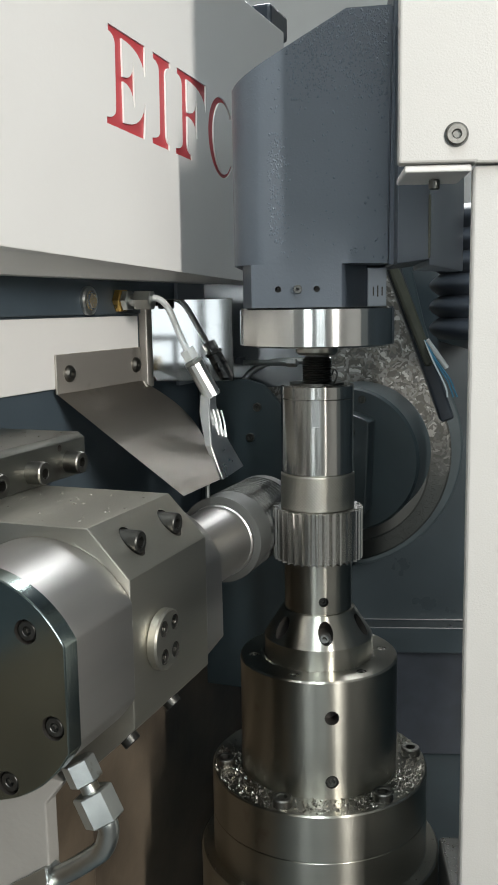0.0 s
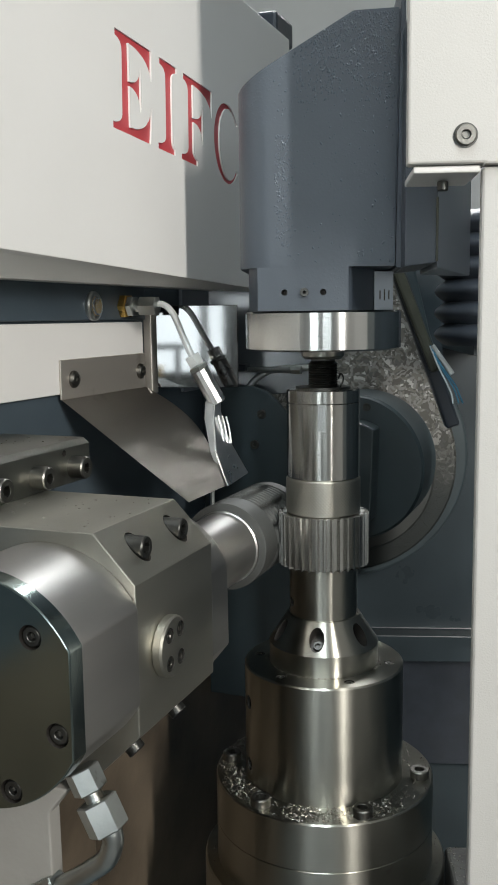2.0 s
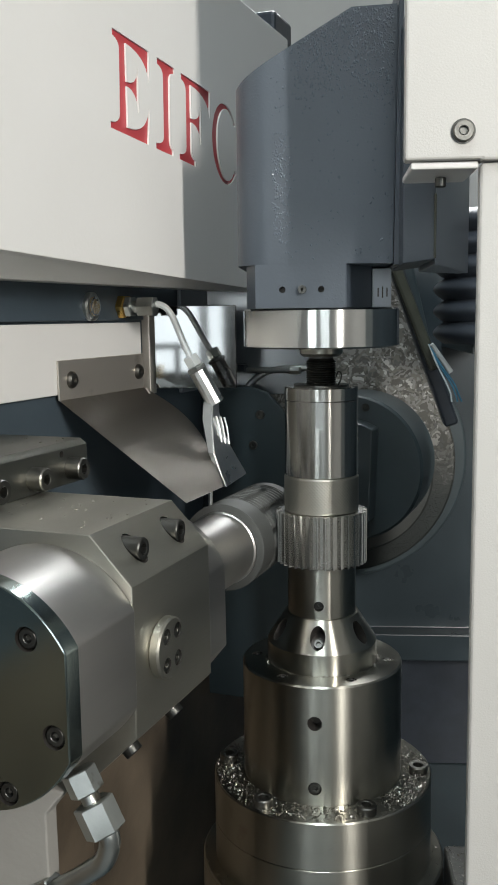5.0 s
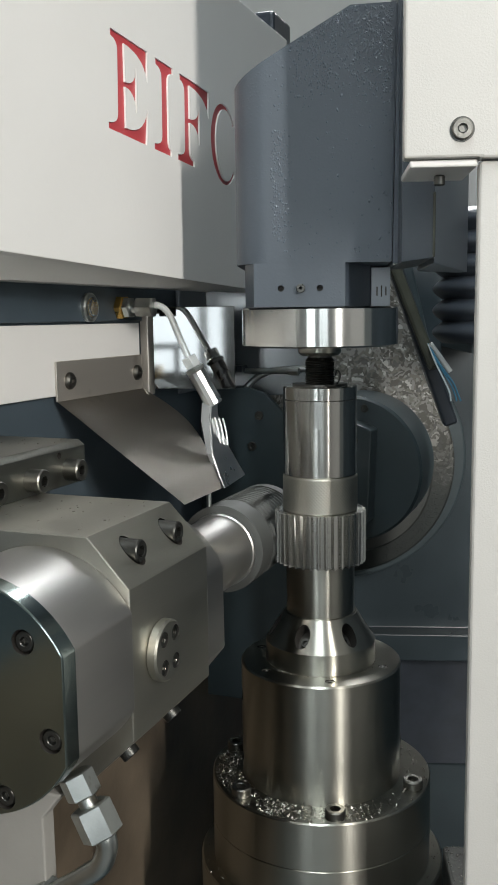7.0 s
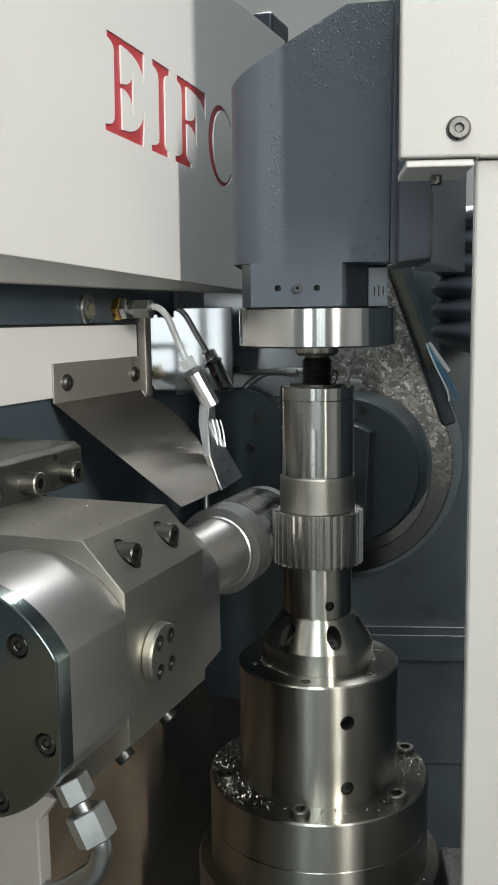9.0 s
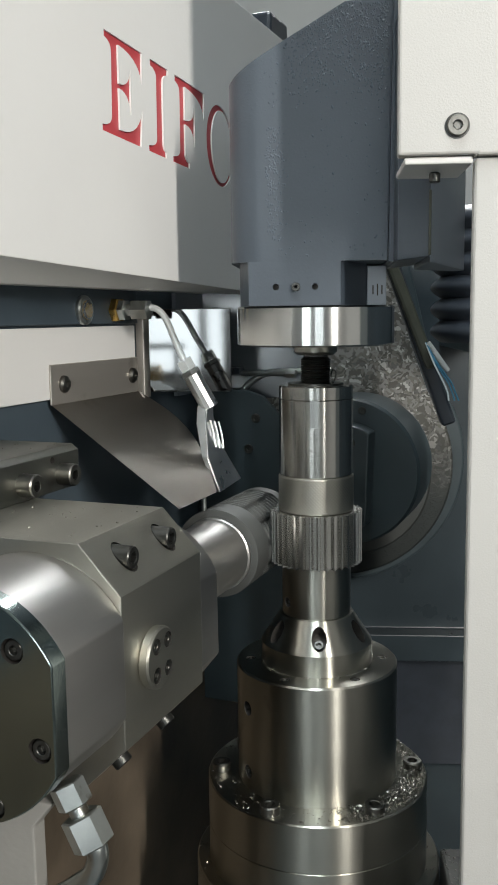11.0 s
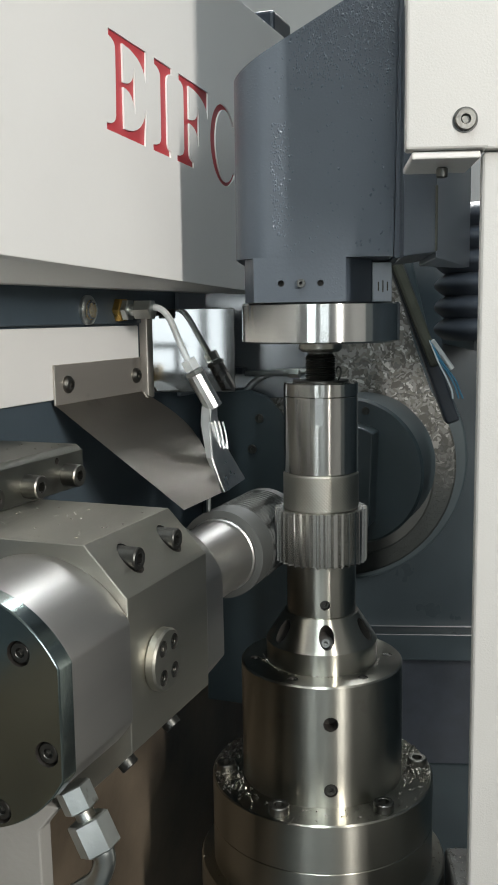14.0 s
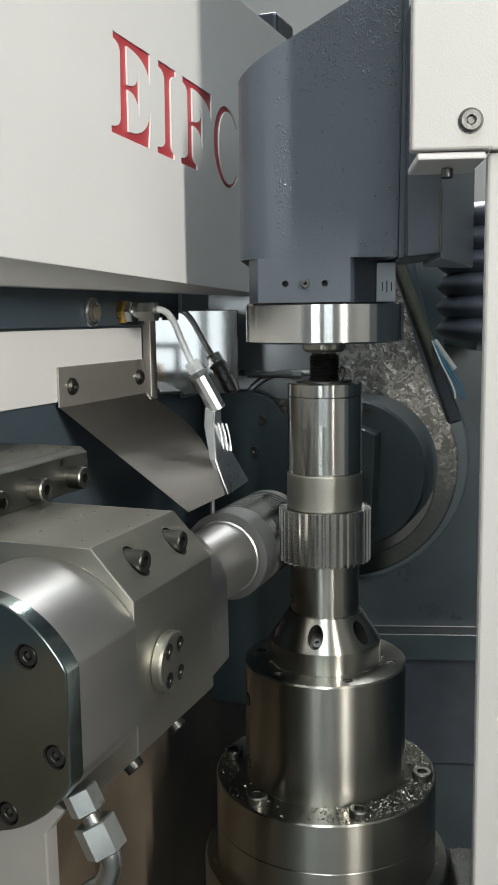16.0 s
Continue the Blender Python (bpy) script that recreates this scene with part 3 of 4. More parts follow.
    for k in (0, 180):
        d = Matrix.Rotation(radians(k), 3, "Z")
        cap_screw(arbor, d @ Vector((0, -0.0232, 0.1552)), d @ Vector((0, -1, 0)), 0.0036, 0.003, OXIDE, "set_screw")
    rng = random.Random(5)
    bm = bmesh.new()

    def chip(x, y, z, s):
        m = Matrix.Translation((x, y, z)) @ Euler((rng.uniform(-0.9, 0.9), rng.uniform(-0.9, 0.9), rng.uniform(0, 6.3))).to_matrix().to_4x4()
        l, w, c = s * rng.uniform(0.7, 1.5), s * rng.uniform(0.22, 0.5), s * rng.uniform(0.1, 0.5)
        row = [[bm.verts.new(m @ Vector((l * u, w * v, c * (1 - u * u) * 2))) for v in (-1, 1)] for u in (-1, -0.3, 0.3, 1)]
        for a, b in zip(row, row[1:]):
            bm.faces.new((a[0], a[1], b[1], b[0]))

    clumps = [(rng.uniform(0, 6.283), rng.uniform(0.1, 0.28)) for _ in range(8)]
    for _ in range(1700):
        if rng.random() < 0.86:
            c, s = rng.choice(clumps)
            a = rng.gauss(c, s)
        else:
            a = rng.uniform(0, 6.283)
        r = 0.0705 + 0.0225 * rng.random() ** 0.8
        chip(r * math.cos(a), r * math.sin(a), 0.0008 + 0.0035 * rng.random() ** 2 * (1 - abs(r - 0.08) / 0.014), rng.uniform(0.0006, 0.0016))
    for _ in range(260):
        a, r = rng.uniform(0, 6.283), 0.0476 + abs(rng.gauss(0, 0.0012))
        chip(r * math.cos(a), r * math.sin(a), 0.1016, rng.uniform(0.0004, 0.0009))
    for _ in range(150):
        a, r = rng.uniform(0, 6.283), rng.uniform(0.0957, 0.1045)
        chip(r * math.cos(a), r * math.sin(a), -0.0742, rng.uniform(0.0005, 0.0011))
    part("chip_litter", bm, CHIP, t, "bright wet curled steel chips", kind="stuff")
    return t


def gear_blank():
    teeth, tip, root = 36, 0.0385, 0.0341
    pts = []
    for k in range(teeth):
        c = 2 * math.pi * k / teeth
        step = 2 * math.pi / teeth
        for da, r in ((-0.30, root), (-0.235, root + 0.0012), (-0.16, (root + tip) / 2 + 0.0006), (-0.105, tip - 0.0003), (-0.09, tip),
                      (0.09, tip), (0.105, tip - 0.0003), (0.16, (root + tip) / 2 + 0.0006), (0.235, root + 0.0012), (0.30, root)):
            pts.append((r * math.cos(c + da * step), r * math.sin(c + da * step)))
    t = thing("gear_blank", 0, 0, 0.1880, 0, "bright steel gear with teeth being cut, clamped on the arbor", "gear")
    part("toothed_ring", prism(pts, 0.1881, 0.2322, "xy"), GEARM, t, sharp=25)
    part("hub", lathe([(0, 0.18805), (0.0325, 0.18805), (0.0325, 0.2318), (0, 0.2318)], 96), GEARM, t)
    return t


def knurled_nut():
    t = thing("knurled_nut", 0, 0, 0.2324, 0, "grey knurled steel clamping nut above the gear", "nut")
    seg, rows = 420, 58
    bm = bmesh.new()
    grid = []
    for j in range(rows + 1):
        z = 0.2325 + 0.0298 * j / rows
        edge = min(1.0, min(j, rows - j) / 2)
        ring = []
        for i in range(seg):
            a = 2 * math.pi * i / seg
            u, v = a * 70 + z * 2200, a * 70 - z * 2200
            r = 0.0313 - 0.0006 * (1 - edge) + 0.00013 * edge * (abs(math.sin(u / 2)) * abs(math.sin(v / 2)) * 2 - 0.8)
            ring.append(bm.verts.new((r * math.cos(a), r * math.sin(a), z)))
        grid.append(ring)
    for p, q in zip(grid, grid[1:]):
        for i in range(seg):
            bm.faces.new((p[i], p[(i + 1) % seg], q[(i + 1) % seg], q[i]))
    bm.faces.new(grid[0][::-1]), bm.faces.new(grid[-1])
    part("knurled_band", bm, GROUND, t, sharp=60)
    return t


# ---------- hob slide ----------
def hob_head():
    t = slide_thing("hob_head", -0.10, -0.26, 0.0, "ground steel hob head with outboard bearing block and drive housing", "hob head")
    bm = prism([(-0.0130, 0.1610), (-0.0130, 0.2480), (-0.0388, 0.2755), (-0.26, 0.2755), (-0.26, 0.1335), (-0.0405, 0.1335)], -0.3100, -0.2070, "xz", 0.0007)
    block = part("bearing_block", bm, GROUND, t)
    bores = (-0.2815, -0.2325)
    cut(block, *[moved(rod(0.0078, -0.0105, 0.03, 0.0001, 32), aim((-0.0290, y, 0.2622), (1, 0, 0))) for y in bores])
    for y in bores:
        cap_screw(block, (-0.0360, y, 0.2622), (1, 0, 0), 0.0068, 0.0158, OXIDE, "cap_screw", 0.5)
    for y in (-0.2321, -0.2880):
        cap_screw(block, (-0.0300, y, 0.1440), (0.7, 0, -0.7), 0.0058, 0.005, OXIDE)
    pad = part("round_pad", moved(rod(0.0182, -0.0005, 0.0062, 0.0012, 48), aim((-0.0130, -0.2755, 0.2028), (1, 0, 0))), GROUND, block)
    cut(pad, *[moved(rod(0.0047, 0.0022, 0.012, 0.0001, 20), aim((-0.0130, -0.2755 + dy, 0.2028 + dz), (1, 0, 0))) for dy in (-0.0065, 0.0075) for dz in (-0.0085, 0.0085)])
    for dy in (-0.0065, 0.0075):
        for dz in (-0.0085, 0.0085):
            cap_screw(pad, (-0.0108, -0.2755 + dy, 0.2028 + dz), (1, 0, 0), 0.0042, 0.0034, WORN, "pad_screw")
    pts = [(-0.0132, 0.1710)]
    r = 0.0590
    a0, a1 = math.asin(0.023 / r), math.pi * 0.92
    pts += [(HOB_X + r * math.cos(a0 + (a1 - a0) * i / 30), HOB_Z + r * math.sin(a0 + (a1 - a0) * i / 30)) for i in range(31)]
    pts += [(-0.125, 0.15), (-0.030, 0.15)]
    part("bearing_cap", prism(pts, -0.2068, -0.1790, "xz", 0.0012), DRIVE, t)
    part("spacer", moved(lathe([(0, -0.1795), (0.0285, -0.1795), (0.0285, -0.150), (0.0292, -0.0600), (0.0305, -0.0590), (0.0305, -0.0562), (0, -0.0562)], 96), aim((HOB_X, 0, HOB_Z), (0, 1, 0))), DRIVE, t)
    part("far_arbor", moved(lathe([(0, 0.056), (0.024, 0.056), (0.024, 0.085), (0.018, 0.088), (0.018, 0.30), (0, 0.30)], 64), aim((HOB_X, 0, HOB_Z), (0, 1, 0))), DRIVE, t)
    # drive housing on the near end
    flat, rr = 0.0577, 0.0660

    def housing(y0, y1, g, bev):
        R, F = rr - g, flat - g
        top = math.acos(F / R)
        p = [(HOB_X + R * math.cos(top + (math.pi - 2 * top) * i / 36), 0.2037 + R * math.sin(top + (math.pi - 2 * top) * i / 36)) for i in range(37)]
        p += [(HOB_X - R * math.cos(top + (math.pi - 2 * top) * i / 36), 0.2127 - R * math.sin(top + (math.pi - 2 * top) * i / 36)) for i in range(37)]
        return prism(p, y0, y1, "xz", bev)

    part("drive_body", housing(-0.3690, -0.3100, 0.0012, 0.0012), DRIVE, t)
    part("joint_ring", housing(-0.3694, -0.3688, 0.0028, 0.0), OXIDE, t)
    cover = part("cover", housing(-0.3810, -0.3692, 0.0, 0.0008), COVER, t, "dark reflective end cover")
    spots = [(HOB_X + 0.0505 * math.cos(radians(a)), 0.2050 + 0.0505 * math.sin(radians(a))) for a in (45, -14, -66, 105, 225)]
    cut(cover, *[moved(rod(0.0064, -0.006, 0.01, 0.0001, 28), aim((x, -0.3810, z), (0, -1, 0))) for x, z in spots])
    for x, z in spots:
        cap_screw(cover, (x, -0.3755, z), (0, -1, 0), 0.0052, 0.0045, OXIDE, "cover_screw")
    # hydraulic line
    d = Vector((0.45, 0.0, -0.89))
    p = Vector((-0.0315, -0.3420, 0.1555))
    line = part("hydraulic_line", pipe([p + d * 0.03, (-0.0138, -0.3420, 0.1215), (-0.0140, -0.3420, 0.1140), (-0.0180, -0.3420, 0.1055), (-0.0260, -0.3420, 0.0985), (-0.0370, -0.3420, 0.0900), (-0.0520, -0.3420, 0.0800)], 0.0058), ZINC, t, "bent zinc-plated hydraulic pipe")
    part("adapter", moved(hexrod(0.0165, 0.000, 0.0135), aim(p, d)), ZINC, line)
    part("neck", moved(rod(0.0052, 0.013, 0.020), aim(p, d)), ZINC, line)
    part("union_nut", moved(hexrod(0.0195, 0.0185, 0.0365), aim(p, d)), ZINC, line)
    part("end_nut", moved(hexrod(0.0170, 0, 0.03), aim((-0.0470, -0.3420, 0.0835), (-0.83, 0.0, -0.56))), ZINC, line)
    # clamp block at the back
    clamp = part("clamp_block", prism([(-0.1350, 0.2757), (-0.1350, 0.3020), (-0.1400, 0.3060), (-0.26, 0.3060), (-0.26, 0.2757)], -0.330, -0.1520, "xz", 0.0008), OILED, t)
    for y in (-0.2225, -0.1755, -0.2700):
        cap_screw(clamp, (-0.1352, y, 0.2870), (1, 0, 0), 0.0080, 0.0120, WORN)
    cut(clamp, moved(rod(0.0024, -0.004, 0.01, 0.0001, 16), aim((-0.1350, -0.1864, 0.2985), (1, 0, 0))))
    part("bracket", prism([(-0.26, -0.10), (-0.0495, -0.10), (-0.0517, 0.1267), (-0.0395, 0.1420), (-0.26, 0.1420)], -0.344, -0.333, "xz", 0.001), CAST, t, "light grey painted lower bracket, its shade put into the colour")
    part("saddle", box(-0.26, -0.204, -0.330, -0.05, -0.32, 0.1300, 0.004), PIT, t, "slide saddle coloured to the brown gloom under the hob")
    return t


def litter(name, spots, parent, seed, label):
    """Loose chips and drops lying on flat faces: spots of (x0, x1, y0, y1, z, count, size)."""
    rng = random.Random(seed)
    bm = bmesh.new()
    for x0, x1, y0, y1, z, count, size in spots:
        for _ in range(count):
            s = size * rng.uniform(0.4, 1.3)
            m = pose(rng.uniform(x0, x1), rng.uniform(y0, y1), z + s * 0.15, 0, 0, rng.uniform(0, 360)) @ Matrix.Diagonal((s, s * rng.uniform(0.3, 0.9), s * 0.35, 1))
            bmesh.ops.create_icosphere(bm, subdivisions=1, radius=1, matrix=m)
    return part(name, bm, CHIP, parent, label, 60, "stuff")


def hob_cutter(head):
    """A two-start hob with twelve gashes; it turns on the head."""
    L, R, deep, pitch = 0.106, 0.0364, 0.0046, 0.00628
    seg, rows = 144, 170
    bm = bmesh.new()
    grid = []
    for j in range(rows + 1):
        y = L * j / rows
        hub = y < 0.026 or y > L - 0.012
        ring = []
        for i in range(seg):
            a = 2 * math.pi * i / seg
            if hub:
                r = R - (0.0015 if j in (0, rows) else 0)
            else:
                f = (y / pitch + 2 * i / seg) % 1.0
                f = abs(2 * f - 1)
                r = R - deep * min(1, max(0, (f - 0.34) / 0.36))
                g = (12 * i / seg) % 1.0
                if g < 0.28:
                    r = min(r, R - 0.0075 * min(1, g / 0.08, (0.28 - g) / 0.02 + 0.2))
            ring.append(bm.verts.new((r * math.cos(a), y, r * math.sin(a))))
        grid.append(ring)
    for p, q in zip(grid, grid[1:]):
        for i in range(seg):
            bm.faces.new((p[i], q[i], q[(i + 1) % seg], p[(i + 1) % seg]))
    bm.faces.new(grid[0]), bm.faces.new(grid[-1][::-1])
    ob = new("hob_cutter", mesh_of("hob_cutter", bm, HOBM, 30))
    ob.parent = head
    return tagged(ob, "dark grey threaded hob cutter, spinning")


def cover_panel():
    t = slide_thing("cover_panel", -0.16, 0.0, 0.4275, "white enamelled sheet cover with recessed red lettering", "machine cover")
    def foot(y):
        return 0.4283 - 0.0331 * y

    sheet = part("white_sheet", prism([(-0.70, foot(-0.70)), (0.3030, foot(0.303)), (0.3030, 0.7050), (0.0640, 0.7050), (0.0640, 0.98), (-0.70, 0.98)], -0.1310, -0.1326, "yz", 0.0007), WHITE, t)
    bm = bmesh.new()
    for y in (-0.70, 0.3028):
        for x, z in ((-0.1343, foot(y) + 0.0012), (-0.1343, 0.704), (-0.204, 0.704), (-0.204, 0.4238)):
            bm.verts.new((x, y, z))
    v = list(bm.verts)
    for q in ((0, 1, 2, 3), (4, 5, 6, 7), (0, 1, 5, 4), (1, 2, 6, 5), (2, 3, 7, 6), (3, 0, 4, 7)):
        bm.faces.new([v[i] for i in q])
    part("box_back", bm, WHITE, t)
    bm = bmesh.new()
    rows = []
    for y in (-0.70, -0.2, 0.3026):
        rows.append([bm.verts.new(p) for p in ((-0.1327, y, foot(y) + 0.003), (-0.1330, y, foot(y) + 0.0002), (-0.2035, y, 0.4226), (-0.2035, y, 0.4237), (-0.1342, y, foot(y) + 0.0012))])
    for p, q in zip(rows, rows[1:]):
        for i in range(5):
            bm.faces.new((p[i], p[(i + 1) % 5], q[(i + 1) % 5], q[i]))
    part("bottom_lip", bm, WHITE, t)
    part("top_stop", box(-0.165, -0.140, 0.285, 0.345, 0.7042, 0.734, 0.004), RUBBER, t, "black rubber stop on the cover's top edge")
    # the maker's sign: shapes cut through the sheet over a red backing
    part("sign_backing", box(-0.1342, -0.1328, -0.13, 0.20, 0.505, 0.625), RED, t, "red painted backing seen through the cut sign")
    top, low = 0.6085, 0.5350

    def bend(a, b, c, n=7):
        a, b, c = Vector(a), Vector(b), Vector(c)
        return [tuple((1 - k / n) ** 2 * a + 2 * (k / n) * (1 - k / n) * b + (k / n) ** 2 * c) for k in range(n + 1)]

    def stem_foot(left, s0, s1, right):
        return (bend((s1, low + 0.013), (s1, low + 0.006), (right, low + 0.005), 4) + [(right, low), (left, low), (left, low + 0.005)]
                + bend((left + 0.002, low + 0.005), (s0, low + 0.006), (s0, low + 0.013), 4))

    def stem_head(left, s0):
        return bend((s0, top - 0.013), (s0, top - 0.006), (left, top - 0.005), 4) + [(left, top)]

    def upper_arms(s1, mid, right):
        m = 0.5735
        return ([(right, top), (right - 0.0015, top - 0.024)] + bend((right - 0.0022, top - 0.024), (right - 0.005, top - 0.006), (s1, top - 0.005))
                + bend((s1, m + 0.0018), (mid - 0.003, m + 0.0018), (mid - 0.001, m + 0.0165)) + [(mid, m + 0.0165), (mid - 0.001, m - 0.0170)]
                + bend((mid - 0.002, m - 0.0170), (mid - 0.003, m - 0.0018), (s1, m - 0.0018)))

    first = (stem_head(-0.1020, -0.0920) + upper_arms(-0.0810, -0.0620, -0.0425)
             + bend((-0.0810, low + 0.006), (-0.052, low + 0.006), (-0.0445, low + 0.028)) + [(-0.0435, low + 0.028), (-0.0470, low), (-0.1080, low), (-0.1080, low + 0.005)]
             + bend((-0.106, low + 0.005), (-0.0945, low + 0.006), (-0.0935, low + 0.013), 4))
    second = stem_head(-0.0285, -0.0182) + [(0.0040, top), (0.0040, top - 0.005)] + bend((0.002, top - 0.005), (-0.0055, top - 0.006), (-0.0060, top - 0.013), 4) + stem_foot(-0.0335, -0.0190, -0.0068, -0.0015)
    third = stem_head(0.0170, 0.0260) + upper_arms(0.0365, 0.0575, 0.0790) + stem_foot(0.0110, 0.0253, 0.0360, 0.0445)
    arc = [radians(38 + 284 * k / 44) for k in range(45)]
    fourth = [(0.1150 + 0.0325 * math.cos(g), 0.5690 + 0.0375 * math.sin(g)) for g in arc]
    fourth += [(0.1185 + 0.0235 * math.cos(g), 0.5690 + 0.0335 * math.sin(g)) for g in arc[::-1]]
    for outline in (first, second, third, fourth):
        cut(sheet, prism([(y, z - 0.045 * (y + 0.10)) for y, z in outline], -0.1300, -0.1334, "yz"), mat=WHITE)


def slide_wall():
    t = slide_thing("slide_wall", -0.22, 0.0, 0.0, "dark blue enamelled slide wall with white band and mirror plate", "machine wall")
    part("dark_plate", box(-0.235, -0.2100, -0.75, 0.34, -0.30, 0.4280), DARK, t)
    # plate added to give the gloom low on the wall its brown tone
    part("brown_gloom_plate", box(-0.2098, -0.2060, -0.75, 0.339, -0.30, 0.1300, 0.001), PIT, t)
    part("white_band", box(-0.2098, -0.2055, -0.75, 0.0700, 0.3300, 0.3895, 0.001), WHITE, t)
    part("upper_strip", box(-0.2098, -0.2050, -0.75, 0.0760, 0.3915, 0.4272, 0.001), DARK, t)
    # stands in for a glossy grey plate, turned to the view to mirror the window
    part("mirror_plate", moved(box(0, 0.0850, 0, 0.002, 0.3230, 0.4050, 0.0006), pose(-0.2036, 0.0880, 0, 0, 0, 17.0)), POLISH, t, "grey glossy plate made mirror-like and turned to reflect the hall window")
    part("grey_plate", box(-0.2094, -0.2046, 0.1600, 0.2290, 0.3130, 0.4262, 0.001), GREY, t)
    part("fold", box(-0.2090, -0.2000, 0.0775, 0.0905, 0.3185, 0.4060, 0.001), STAIN, t)
    part("gloss_plate", moved(box(0, 0.1250, 0, 0.004, 0.3050, 0.4255, 0.001), pose(-0.2095, 0.2300, 0, 0, 0, 15.0)), SHINE, t)
    # sight glass and coolant fitting
    g = part("sight_glass", moved(lathe([(0.0085, 0), (0.0128, 0), (0.0128, 0.0030), (0.0110, 0.0045), (0.0085, 0.0045)], 40, True), aim((-0.2050, -0.0245, 0.4040), (1, 0, 0))), ZINC, t, "round sight glass in a metal bezel")
    part("lens", moved(rod(0.0088, 0.0005, 0.0060), aim((-0.2050, -0.0245, 0.4040), (1, 0, 0))), GLASS, g)
    part("hexagon", moved(hexrod(0.0130, 0.001, 0.0035), aim((-0.2050, -0.0205, 0.4040), (1, 0, 0))), BRASS, g)
    f = part("fitting", moved(hexrod(0.0200, 0, 0.0075), aim((-0.2050, 0.0300, 0.4040), (1, 0, 0))), BRASS, t, "brass bulkhead fitting")
    part("nut", moved(hexrod(0.0175, 0.0075, 0.0140), aim((-0.2050, 0.0300, 0.4040), (1, 0, 0))), ZINC, f)
    part("stem", moved(rod(0.0055, 0.0135, 0.020), aim((-0.2050, 0.0300, 0.4040), (1, 0, 0))), ZINC, f)
    part("elbow", moved(hexrod(0.0165, 0.019, 0.036), aim((-0.2050, 0.0300, 0.4040), (1, 0.05, 0))), ZINC, f)


def deflector():
    t = slide_thing("chip_deflector", -0.204, 0.0, 0.326, "bent stainless chip deflector screwed to the white band", "deflector")
    fl = part("flange_plate", box(-0.2053, -0.2033, -0.0810, 0.0700, 0.3255, 0.3590, 0.0006), STAIN, t)
    # drooping sheet: from the bend line out to the tip over the hob
    n, k = 16, 10
    bm = bmesh.new()
    tops = []
    for i in range(n + 1):
        s = i / n
        near = Vector((-0.2040, -0.0808, 0.3258)).lerp(Vector((-0.0735, -0.1120, 0.2526)), s)
        far = Vector((-0.2040, 0.0700, 0.3258)).lerp(Vector((-0.0735, -0.0400, 0.2526)), s)
        far = far + Vector((0.0, 0.030, 0.004)) * math.sin(math.pi * s) 
        tops.append([bm.verts.new(near.lerp(far, j / k)) for j in range(k + 1)])
    for a, b in zip(tops, tops[1:]):
        for j in range(k):
            bm.faces.new((a[j], a[j + 1], b[j + 1], b[j]))
    geo = bmesh.ops.solidify(bm, geom=bm.faces[:], thickness=0.0015)
    part("sloped_sheet", bm, STAIN, t)
    for y in (-0.0620, 0.0580):
        s = part("button_screw", moved(lathe([(0.0075, 0), (0.0072, 0.002), (0.0052, 0.0038), (0.0028, 0.0042), (0.0026, 0.002), (0, 0.002)], 28), aim((-0.2033, y, 0.3420), (1, 0, 0))), WORN, fl)
    part("bead_weld", pipe([(-0.196, 0.060, 0.326), (-0.192, 0.062, 0.318), (-0.188, 0.060, 0.312)], 0.0012, 8), STAIN, t)


